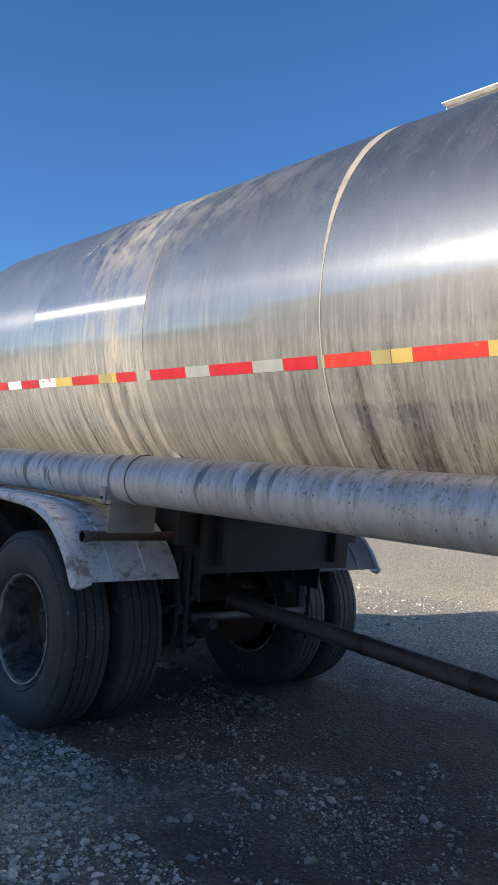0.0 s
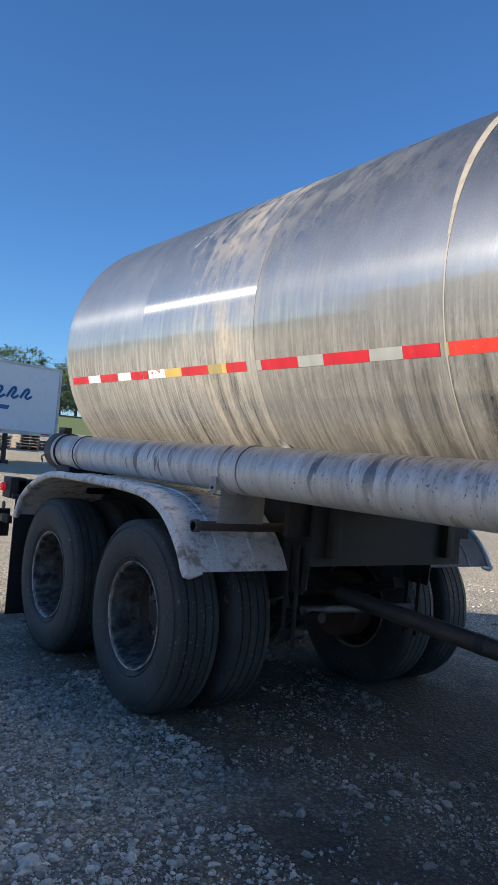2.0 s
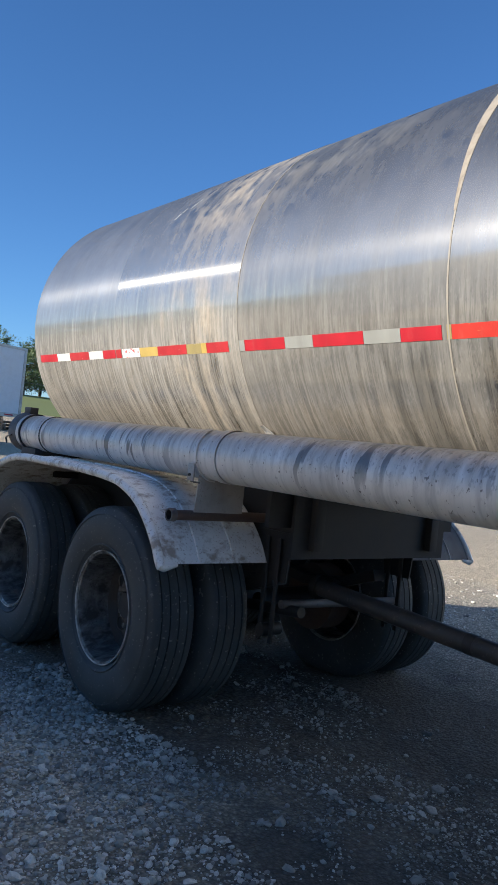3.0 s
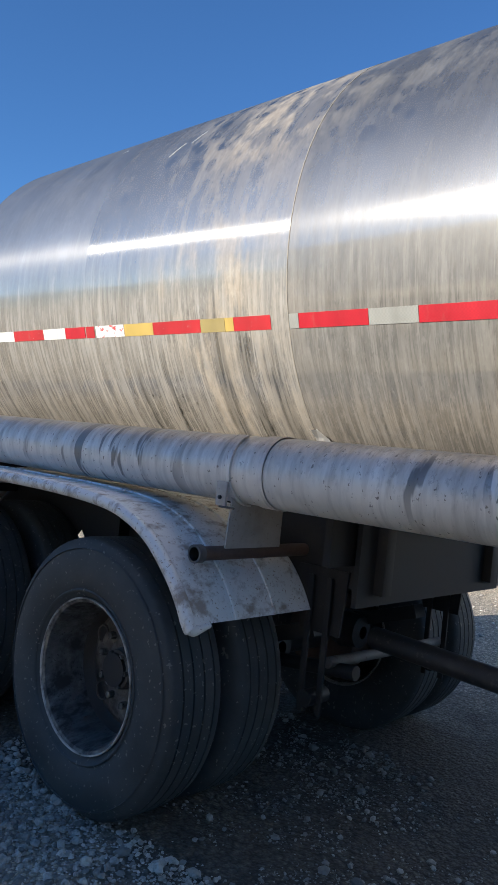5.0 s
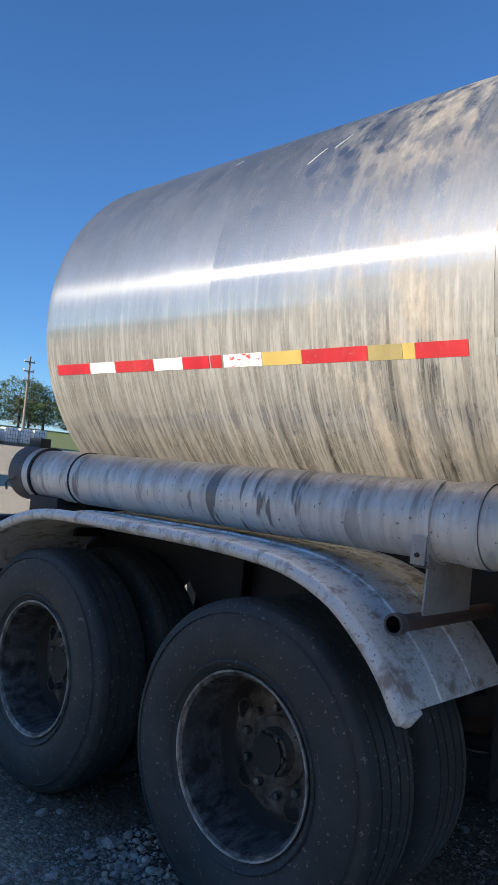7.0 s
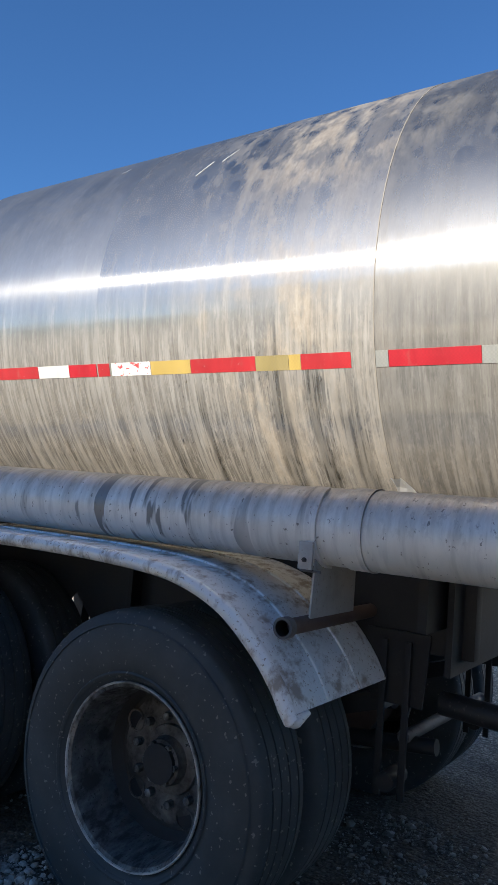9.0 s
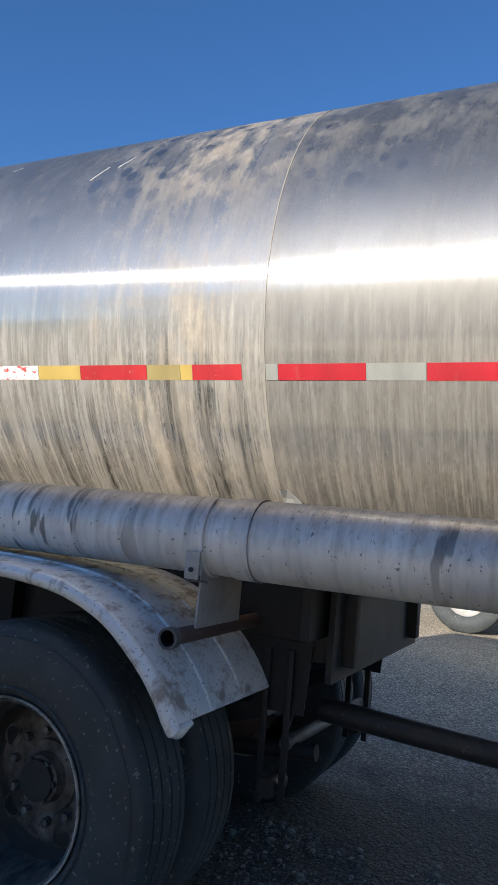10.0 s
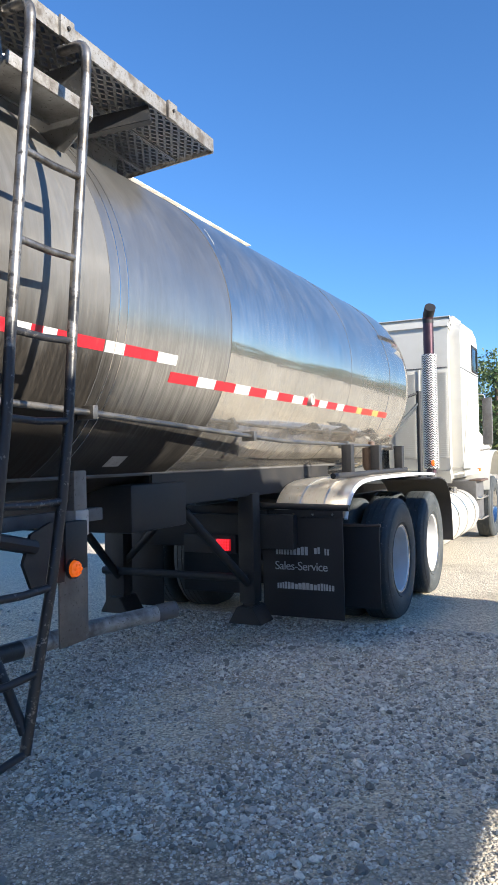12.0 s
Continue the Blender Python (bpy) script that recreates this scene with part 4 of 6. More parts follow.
def strap(y):
    """A sheet strap round the tube, with its bolt and hanger plate."""
    bm = bmesh.new()
    rows = []
    for k in range(17):
        q = radians(20 + 160 * k / 16)
        rows.append([bm.verts.new((TX - math.sin(q) * r, yy, TZ + math.cos(q) * r)) for r in (TR, TR + 0.007) for yy in (y - 0.024, y + 0.024)])
    for p, q in zip(rows, rows[1:]):
        bm.faces.new((p[2], p[3], q[3], q[2]))
        bm.faces.new((p[0], p[2], q[2], q[0]))
        bm.faces.new((p[1], p[3], q[3], q[1]))
    s = part("strap", bm, TUBE, carrier)
    part("strap_tab", box(TX - TR - 0.0085, TX - TR + 0.002, y - 0.0235, y + 0.0235, TZ - TR - 0.006, TZ - 0.045, 0.002), PLATE_GREY, s)
    part("strap_bolt", lathe([(-0.014, 0), (-0.012, 0.007), (0, 0.007)], (TX - TR - 0.004, y, TZ - TR + 0.022), "x", 8), BLACK_STEEL, s)
    part("strap_pin", tube([(TX - TR + 0.02, y - 0.04, TZ - TR - 0.012), (TX - TR + 0.02, y + 0.03, TZ - TR - 0.012)], 0.004, 6), GREY_STEEL, s)
    return s


strap(3.42)

# ---- drain hose slung low under the tank ----
hose = thing("drain_hose", (2.77, 0.6, 0.55), "long black drain pipe slung under the tank trailer", "pipe")


def hose_z(y):
    return 0.549 + 0.0482 * y


part("pipe_run", tube([(2.77, yy, hose_z(yy)) for yy in (3.25, 2.6, 1.9, 1.0, 0.2, -0.6, -1.45)], 0.0435, 16), HOSE_DARK, hose)
part("pipe_outlet", tube(bend([(2.77, -1.42, hose_z(-1.42)), (2.74, -1.95, 0.475), (2.50, -2.34, 0.510)], 0.1), 0.0455, 16), OUTLET, hose, "bare grey outlet end")
part("outlet_collar", tube([(2.545, -2.27, 0.504), (2.485, -2.37, 0.513)], 0.0495, 16), GREY_STEEL, hose)
for yy in (1.78, 1.40, 0.98, 2.35):
    part("coupling", tube([(2.77, yy - 0.022, hose_z(yy - 0.022)), (2.77, yy + 0.022, hose_z(yy + 0.022))], 0.0452, 16), BLACK_STEEL, hose)


# ---- wheels ----
def tyre_profile(r, w):
    """Half tread and sidewalls of a truck tyre, (along, radius)."""
    h = w / 2
    pts = [(-h * 0.70, 0.280), (-h * 0.86, 0.303), (-h * 0.99, 0.365), (-h * 1.0, 0.41), (-h * 0.97, 0.445), (-h * 0.90, 0.478), (-h * 0.84, r - 0.016), (-h * 0.76, r - 0.005)]
    for g in (-0.52, -0.18, 0.18, 0.52):
        pts += [(h * (g - 0.028), r), (h * (g - 0.020), r - 0.009), (h * (g + 0.020), r - 0.009), (h * (g + 0.028), r)]
    pts += [(-a, q) for a, q in pts[7::-1]]
    return pts


def sidewall_marks(cx, y, zc, face, parent):
    """Raised bead ring and worn moulded bars on a tyre's face."""
    part("bead_ring", lathe([(face * 0.121, 0.306), (face * 0.127, 0.310), (face * 0.129, 0.316), (face * 0.1255, 0.321)], (cx, y, zc), "x", 56), RUBBER, parent)
    part("shoulder_ring", lathe([(face * 0.124, 0.468), (face * 0.1315, 0.471), (face * 0.128, 0.476)], (cx, y, zc), "x", 56), RUBBER, parent)
    rr = random.Random(int(y * 100))
    bm = bmesh.new()
    for group in range(4):
        a = group * 1.57 + rr.uniform(0, 0.5)
        for k in range(rr.randint(5, 9)):
            w = rr.uniform(0.018, 0.034)
            q = [bm.verts.new((cx + face * 0.1385, y + math.cos(t) * r, zc + math.sin(t) * r)) for t, r in ((a, 0.382), (a + w, 0.382), (a + w, 0.405), (a, 0.405))]
            bm.faces.new(q)
            a += w + 0.016
    part("sidewall_moulding", bm, RUBBER, parent, smooth=False, kind="stuff")


def wheel(cx, y, side, parent, inner=False, rim=RIM_STEEL, lip=RIM_LIP, r=0.515, raised=False):
    """A truck wheel at axle height; side -1 shows its face to smaller x."""
    zc = 0.487

    def turned(profile, *rest):
        return lathe([(a, q * 0.96) for a, q in profile], *rest)

    w = part("wheel", turned([(-0.105 * side * -1, 0.284), (-0.09, 0.278), (0.09, 0.278), (0.105, 0.284), (0.105, 0.30), (-0.105, 0.30)], (cx, y, zc), "x", 40), rim, parent)
    bm = lathe(tyre_profile(r, 0.275), (cx, y, zc), "x", 64)
    for v in bm.verts:
        if v.co.z < 0.004:
            v.co.z = 0.004
    t = part("tyre", bm, RUBBER, w, "worn black ribbed truck tyre")
    face = side
    if not inner:
        sidewall_marks(cx, y, zc, face, t)
    part("rim_lip", turned([(face * 0.086, 0.288), (face * 0.102, 0.294), (face * 0.112, 0.300), (face * 0.118, 0.298), (face * 0.117, 0.2935), (face * 0.108, 0.291), (face * 0.086, 0.287)], (cx, y, zc), "x", 56), lip, w)
    if not inner:
        d = -face
        if raised:
            prof = [(face * 0.09, 0.275), (face * 0.02, 0.262), (face * -0.02, 0.235), (face * 0.0, 0.20), (face * 0.02, 0.16), (face * 0.03, 0.11)]
        else:
            prof = [(face * 0.112, 0.293), (face * 0.106, 0.281), (face * 0.09, 0.276), (face * 0.0, 0.266), (face * -0.062, 0.259), (face * -0.085, 0.250), (face * -0.104, 0.238), (face * -0.100, 0.222), (face * -0.088, 0.175), (face * -0.098, 0.118)]
        if rim is RIM_STEEL:
            disc = part("rim_disc", turned(prof[:5], (cx, y, zc), "x", 48), rim, w)
            part("barrel", turned(prof[4:8], (cx, y, zc), "x", 48), BARREL_STEEL, w)
            part("disc_face", turned(prof[7:], (cx, y, zc), "x", 48), DISC_STEEL, w)
        else:
            disc = part("rim_disc", turned(prof, (cx, y, zc), "x", 48), rim, w)
        base = prof[-1][0]
        part("hub", turned([(base, 0.122), (base + face * 0.012, 0.118), (base + face * 0.02, 0.085), (base + face * 0.055, 0.078), (base + face * 0.062, 0.06), (base + face * 0.062, 0)], (cx, y, zc), "x", 24), DISC_STEEL if rim is RIM_STEEL else rim, w)
        for k in range(6):
            q = k * math.tau / 6
            part("hub_bolt", turned([(base + face * 0.055, 0.012), (base + face * 0.07, 0.011), (base + face * 0.07, 0)], (cx, y + math.cos(q) * 0.064, zc + math.sin(q) * 0.064), "x", 6), rim, w)
        for k in range(10):
            q = k * math.tau / 10 + 0.2
            part("wheel_nut", turned([(base + face * 0.002, 0.016), (base + face * 0.03, 0.015), (base + face * 0.034, 0.008), (base + face * 0.034, 0)], (cx, y + math.cos(q) * 0.143, zc + math.sin(q) * 0.143), "x", 6), rim, disc)
        for k in range(5):
            q = k * math.tau / 5 - 0.75
            hy, hz = y + math.cos(q) * 0.190 * -face, zc + math.sin(q) * 0.190
            # dark disc on the wheel face, standing for the shade inside a hand hole
            hole = part("hand_hole", turned([(base + face * 0.0065, 0.0), (base + face * 0.0065, 0.033)], (cx, hy, hz), "x", 18), SOOT_HOLE_SHADE, disc)
            part("hole_edge", turned([(base + face * 0.003, 0.032), (base + face * 0.011, 0.034), (base + face * 0.010, 0.039), (base + face * 0.002, 0.042)], (cx, hy, hz), "x", 18), DISC_STEEL if rim is RIM_STEEL else rim, hole)
    return w


AXLES = (3.945, 5.195)
for ay in AXLES:
    axle = part("axle", tube([(2.05, ay, 0.487), (2.4, ay, 0.487), (3.5, ay, 0.487), (3.94, ay, 0.487)], 0.065, 16), BLACK_STEEL, trailer)
    wheel(1.8875 + 0.1375, ay, -1, trailer)
    wheel(2.2125 + 0.1375, ay, 1, trailer, inner=True)
    wheel(2 * XC - 1.8875 - 0.1375, ay, 1, trailer)
    wheel(2 * XC - 2.2125 - 0.1375, ay, -1, trailer, inner=True)
    for sx in (2.47, 3.45):
        part("brake_drum", lathe([(-0.08, 0.0), (-0.08, 0.205), (0.08, 0.205), (0.08, 0)], (sx, ay, 0.487), "x", 32), RUST, axle)
        part("brake_chamber", lathe([(-0.09, 0.03), (-0.08, 0.075), (0.0, 0.085), (0.01, 0.09), (0.02, 0.085), (0.08, 0.07), (0.09, 0.0)], (2.66 if sx < 3 else 3.26, ay - 0.24, 0.58), "y", 18), BLACK_STEEL, axle)
        spring = part("leaf_spring", sheet([(ay - 0.56, 0.76), (ay - 0.3, 0.67), (ay, 0.63), (ay + 0.3, 0.67), (ay + 0.56, 0.76)], sx + 0.07 if sx < 3 else sx - 0.15, sx + 0.15 if sx < 3 else sx - 0.07, 0.06), BLACK_STEEL, axle)

# frame over the axles, hangers and cross plates
for x in (2.50, 3.36):
    part("frame_rail", box(x, x + 0.06, 3.06, 6.05, 0.92, 1.22, 0.006), FRAME_DARK, trailer)
    for yy in (4.46, 5.78):
        part("spring_hanger", slab([(yy - 0.10, 0.94), (yy + 0.10, 0.94), (yy + 0.045, 0.66), (yy + 0.02, 0.46), (yy - 0.02, 0.46), (yy - 0.045, 0.66)], "x", x + 0.005, x + 0.075), FRAME_DARK, trailer)
part("cross_plate", slab([(2.40, 0.88), (3.52, 0.88), (3.52, 1.26), (2.40, 1.26)], "y", 3.10, 3.12), FRAME_DARK, trailer)
part("cross_plate", slab([(2.40, 0.9), (3.52, 0.9), (3.52, 1.26), (2.40, 1.26)], "y", 4.45, 4.47), FRAME_DARK, trailer)
part("cradle", slab([(2.28, 1.02), (3.64, 1.02), (3.64, 1.44), (3.50, 1.36), (3.2, 1.24), (2.96, 1.21), (2.72, 1.24), (2.42, 1.36), (2.28, 1.44)], "y", 3.14, 3.17), FRAME_DARK, trailer)
part("cradle", slab([(2.28, 1.02), (3.64, 1.02), (3.64, 1.44), (3.50, 1.36), (3.2, 1.24), (2.96, 1.21), (2.72, 1.24), (2.42, 1.36), (2.28, 1.44)], "y", 5.50, 5.53), FRAME_DARK, trailer)
part("torque_bar", tube([(2.6, 3.2, 0.60), (2.6, 3.78, 0.53)], 0.028, 10), FRAME_DARK, trailer)
part("torque_bar", tube([(2.55, 3.30, 0.62), (3.4, 3.30, 0.60)], 0.022, 10), GREY_STEEL, trailer)


for x in (2.47, 3.39):
    for yy in (3.27, 3.355):
        part("shackle_bar", box(x, x + 0.012, yy - 0.012, yy + 0.012, 0.44, 0.95, 0.003), FRAME_DARK, trailer)
    part("shackle_pin", tube([(x - 0.03, 3.312, 0.50), (x + 0.09, 3.312, 0.50)], 0.032, 12), FRAME_DARK, trailer)
    part("shackle_plate", slab([(3.22, 0.74), (3.40, 0.74), (3.43, 0.98), (3.20, 0.98)], "x", x + 0.02, x + 0.03), FRAME_DARK, trailer)

# fenders over both axles
FEND = smooth_line([(3.335, 0.822), (3.385, 0.905), (3.46, 0.99), (3.58, 1.085), (3.73, 1.145), (3.90, 1.172), (4.2, 1.185), (4.6, 1.186), (5.0, 1.184), (5.25, 1.155), (5.50, 1.07), (5.68, 0.96), (5.76, 0.83)], 60)


def fender(x0, x1, outer, skin=ALU_DIRTY):
    f = part("fender", sheet(FEND, x0, x1, 0.004, steps=3), skin, trailer, "rusty-stained aluminium fender over both axles")
    edge = x0 if outer < 0 else x1
    lip = [(edge + 0.004 * outer, y, z - 0.016) for y, z in FEND]
    y0, z0 = FEND[0]
    corner = bend([(edge - 0.08 * outer, y0 - 0.004, z0 - 0.006), (edge + 0.004 * outer, y0 - 0.006, z0 - 0.020), lip[2]], 0.06, 6)
    part("fender_lip", tube(corner[:-1] + lip[2:], [0.008] + [0.016] * 4 + [0.022] * (len(corner) - 6) + [0.023] * len(lip[2:]), 12), ALU_DIRTY, f)
    for s in (0.34, 0.67):
        x = x0 + (x1 - x0) * s
        part("fender_rib", tube([(x, y, z + 0.001) for y, z in FEND], 0.006, 6), ALU_DIRTY, f)
    return f


fender(1.855, 2.46, -1)
part("fender_apron", slab([(3.41, 0.88), (3.47, 0.985), (3.59, 1.075), (3.73, 1.135), (3.9, 1.162), (4.6, 1.176), (5.0, 1.172), (5.25, 1.145), (5.5, 1.06), (5.66, 0.96), (5.70, 0.80), (4.94, 0.80), (4.84, 0.90), (4.74, 0.80), (4.5, 0.70), (3.6, 0.70)], "x", 2.462, 2.468), BLACK_STEEL, trailer)
fender(2 * XC - 2.46, 2 * XC - 1.855, 1, GREY_STEEL)
bracket = part("fender_pipe", tube([(1.955, 3.425, 1.030), (2.50, 3.425, 1.030)], 0.024, 18, caps=False), RUST, trailer, "rusty open-ended fender mounting pipe")
part("pipe_collar", lathe([(1.922, 0.0235), (1.922, 0.031), (1.952, 0.031), (1.956, 0.0245)], (0, 3.425, 1.030), "x", 24), GREY_STEEL, bracket)
# bore coloured black for the shade inside the pipe
part("pipe_bore", lathe([(1.924, 0.0232), (1.985, 0.0228), (1.985, 0)], (0, 3.425, 1.030), "x", 20), SOOT_HOLE_SHADE, bracket)
part("hanger_plate", slab([(2.045, 1.02), (2.33, 1.02), (2.33, 1.222), (2.058, 1.222)], "y", 3.408, 3.414), PLATE_GREY, trailer)
part("fender_bracket", box(2.06, 2.22, 5.36, 5.60, 1.13, 1.215, 0.006), BLACK_STEEL, trailer)

# rear cross member, lamps and mudflap
rear = part("rear_bumper", box(1.93, 3.99, 6.02, 6.14, 0.94, 1.07, 0.01), BLACK_STEEL, trailer)
part("lamp_box", box(1.875, 2.0, 6.02, 6.20, 0.92, 1.08, 0.008), BLACK_STEEL, rear)
part("tail_lamp", lathe([(-0.028, 0), (-0.024, 0.03), (0.0, 0.038)], (1.873, 6.16, 1.00), "x", 18), LENS_RED, rear, "red side lamp")
part("marker_lamp", lathe([(-0.012, 0), (-0.010, 0.03), (0.0, 0.034)], (1.873, 6.12, 0.86), "x", 18), RUST, rear)
part("lamp_plate", box(1.83, 1.98, 6.28, 6.30, 0.60, 0.82, 0.004), BLACK_STEEL, rear, "black rear lamp plate")
part("plate_arm", box(1.90, 1.94, 6.1, 6.29, 0.72, 0.78, 0.004), BLACK_STEEL, rear)
for x in (1.86, 2 * XC - 2.44):
    part("mudflap", box(x, x + 0.56, 5.83, 5.842, 0.08, 0.96, 0.003), FLAP_RUBBER, trailer)
part("flap_arm", tube([(1.84, 5.85, 0.95), (2.5, 5.85, 0.95)], 0.018, 8), BLACK_STEEL, trailer)

def rod_bar(p, q, r):
    return tube([p, q], r, 8)


# ---- front subframe, pipe brackets, lamp post ----
part("pipe_bracket", slab([(-0.145, 1.19), (-0.31, 1.19), (-0.245, 0.67), (-0.20, 0.65), (-0.140, 0.70)], "x", 2.42, 2.426), POST_STEEL, trailer, "tapered grey steel bracket")
part("pipe_bracket", slab([(2.426, 1.19), (2.62, 1.19), (2.52, 0.72), (2.426, 0.68)], "y", -0.262, -0.256), GREY_STEEL, trailer)
part("bracket_bolt", tube([(2.42, -0.20, 0.70), (2.42, -0.20, 0.62)], 0.012, 8), BLACK_STEEL, trailer)
part("side_beam", slab([(0.32, 1.215), (-0.60, 1.195), (-0.60, 1.00), (-0.52, 0.99), (0.04, 1.125), (0.08, 1.10), (0.13, 1.16)], "x", 2.25, 2.29), BLACK_STEEL, trailer)
part("beam_gusset", slab([(-0.46, 1.01), (-0.64, 0.98), (-0.62, 0.87), (-0.52, 0.90)], "x", 2.22, 2.25), GREY_STEEL, trailer)
part("cross_beam", box(2.29, 3.75, -0.24, -0.14, 1.15, 1.24, 0.006), BLACK_STEEL, trailer)
part("cross_beam", box(2.2, 3.75, -0.62, -0.52, 1.02, 1.20, 0.006), BLACK_STEEL, trailer)
part("tube_bracket", slab([(2.06, 1.0), (2.38, 1.0), (2.38, 1.2), (2.20, 1.28), (2.06, 1.22)], "y", -0.40, -0.39), BLACK_STEEL, trailer)
part("tube_bracket", box(2.04, 2.11, -0.47, -0.41, 0.96, 1.24, 0.006), BLACK_STEEL, trailer)
part("long_beam", box(2.40, 2.46, -1.6, -0.1, 1.09, 1.15, 0.006), GREY_STEEL, trailer)
part("long_beam", box(3.56, 3.64, -1.6, -0.1, 1.10, 1.18, 0.006), GREY_STEEL, trailer)
post = part("lamp_post", box(2.28, 2.33, -1.33, -1.245, 0.62, 1.33, 0.005), POST_STEEL, trailer)
part("post_plate", box(2.27, 2.28, -1.30, -1.13, 0.60, 0.95, 0.003), POST_STEEL, post)
part("post_clamp", box(2.27, 2.34, -1.33, -1.24, 1.05, 1.16, 0.006), PLATE_GREY, post)
part("lamp_plate", slab([(-1.12, 0.88), (-1.14, 1.06), (-1.05, 1.13), (-0.93, 1.09), (-0.885, 0.98), (-0.93, 0.88)], "x", 2.235, 2.25), BLACK_STEEL, post)
part("plate_arm", rod_bar((2.24, -0.60, 1.12), (2.24, -0.95, 1.04), 0.03), BLACK_STEEL, trailer)
part("amber_lamp", lathe([(-0.03, 0), (-0.028, 0.022), (-0.02, 0.032), (0.0, 0.035)], (2.19, -1.12, 0.935), "x", 20), LENS_AMBER, post, "round amber marker lamp")
part("lamp_rim", lathe([(0.004, 0.034), (-0.008, 0.036), (-0.010, 0.041), (0.004, 0.042)], (2.19, -1.12, 0.935), "x", 20), BLACK_STEEL, post)
for k in range(7):
    q = k * math.tau / 6
    part("lens_facet", lathe([(-0.036, 0), (-0.032, 0.006), (-0.024, 0.008)], (2.19, -1.12 + (math.cos(q) * 0.018 if k < 6 else 0), 0.935 + (math.sin(q) * 0.018 if k < 6 else 0)), "x", 6), LENS_AMBER, post)
part("lamp_bracket", box(2.225, 2.28, -1.26, -1.12, 0.92, 1.12, 0.004), BLACK_STEEL, post)

# ---- ladder ----
ladder = thing("ladder", (1.95, -0.40, 0.44), "tubular steel ladder from near the ground to the tank-top platform", "ladder")


def stile_at(z):
    zs = (0.45, 0.69, 0.954, 1.235, 1.51, 1.79, 2.09, 2.39, 2.53, 3.05)
    ys = (-0.240, -0.300, -0.372, -0.420, -0.460, -0.485, -0.515, -0.547, -0.568, -0.640)
    return np.interp(z, zs, ys), np.interp(z, (0.4, 2.4, 3.05), (1.900, 1.900, 1.92))


for off in (0.0, -0.295):
    pts = []
    for z in (0.45, 0.69, 0.954, 1.235, 1.51, 1.79, 2.09, 2.39, 2.60, 2.77):
        yy, x = stile_at(z)
        pts.append((x, yy + off + (0.014 if z < 1.0 and off else 0), z))
    yy, x = stile_at(2.77)
    loop = bend([pts[-1], (x + 0.01, yy + off - 0.02, 2.925), (x + 0.16, yy + off - 0.06, 2.945), (2.10, yy + off - 0.09, 2.945 + 0.03)], 0.085, 7)
    part("stile", tube(pts[:-1] + loop, 0.0185, 12), LADDER, ladder)
    part("loop_bolt", lathe([(-0.012, 0), (-0.010, 0.010), (0.004, 0.012)], (2.092, yy + off - 0.09, 2.995), "x", 8), GREY_STEEL, ladder)
for k, z in enumerate((0.455, 0.69, 0.954, 1.235, 1.51, 1.79, 2.087, 2.386)):
    yy, x = stile_at(z)
    part("rung", tube([(x, yy, z), (x, yy - 0.147, z - (0.006 if k else 0.014)), (x, yy - 0.29, z)], 0.013, 10), LADDER, ladder)
part("brace", tube(bend([(1.908, -0.27, 0.57), (1.98, -0.27, 0.78), (2.10, -0.25, 0.99), (2.25, -0.22, 1.13)], 0.15), 0.017, 10), LADDER, ladder)
part("brace", tube(bend([(1.908, -0.53, 0.51), (2.04, -0.52, 0.78), (2.20, -0.51, 1.01)], 0.15), 0.017, 10), LADDER, ladder)
part("foot_cap", tube([(1.90, -0.235, 0.425), (1.90, -0.242, 0.47)], 0.022, 10), BLACK_STEEL, ladder)

# ---- platform on the crown ----
deck = thing("platform", (2.45, -1.2, 2.97), "aluminium grating platform on the crown of the tank", "platform")
EDGE_X, PZ = 2.080, 3.055


def grating(x0, x1, y0, y1, z, parent, skew0=0.0, skew1=0.0):
    """A plank of serrated grating: zigzag strands in a folded frame. skew: how far the ends run on at x1."""
    bm = bmesh.new()
    rows = max(2, round((x1 - x0) / 0.024))
    step = 0.034
    for r in range(rows + 1):
        x = x0 + (x1 - x0) * r / rows
        u = (x - x0) / (x1 - x0)
        a, b = y0 + skew0 * u, y1 + skew1 * u
        n = int((b - a) / step)
        prev = None
        for k in range(n + 1):
            yy = a + (b - a) * k / n
            xx = min(max(x + (0.0105 if (k + r) % 2 else -0.0105), x0), x1)
            quad = [bm.verts.new((xx + dx, yy, z + dz)) for dx, dz in ((-0.008, 0), (0.008, 0), (0.007, -0.036), (-0.007, -0.036))]
            if prev:
                for i in range(4):
                    bm.faces.new((prev[i], prev[(i + 1) % 4], quad[(i + 1) % 4], quad[i]))
            prev = quad
    p = part("grating", bm, ALU_TREAD, parent, smooth=False)
    for x in (x0, x1):
        u = (x - x0) / (x1 - x0)
        part("plank_flange", box(x - 0.004, x + 0.004, y0 + skew0 * u, y1 + skew1 * u, z - 0.045, z + 0.002, 0.001), ALU_TREAD, p)
    return p


for i, x in enumerate((2.085, 2.325, 2.565)):
    grating(x, x + 0.23, -2.17 - 0.03 * i, -0.24 + 0.045 * i, PZ, deck, -0.03, 0.04)
part("edge_plate", box(EDGE_X - 0.008, EDGE_X, -2.18, -0.235, PZ - 0.05, PZ + 0.022, 0.002), EDGE_ALU, deck, "bare aluminium kick edge")
part("end_plate", slab([(EDGE_X, -0.245), (2.545, -0.155), (2.545, -0.145), (EDGE_X, -0.235)], "z", PZ - 0.05, PZ + 0.02), EDGE_ALU, deck)
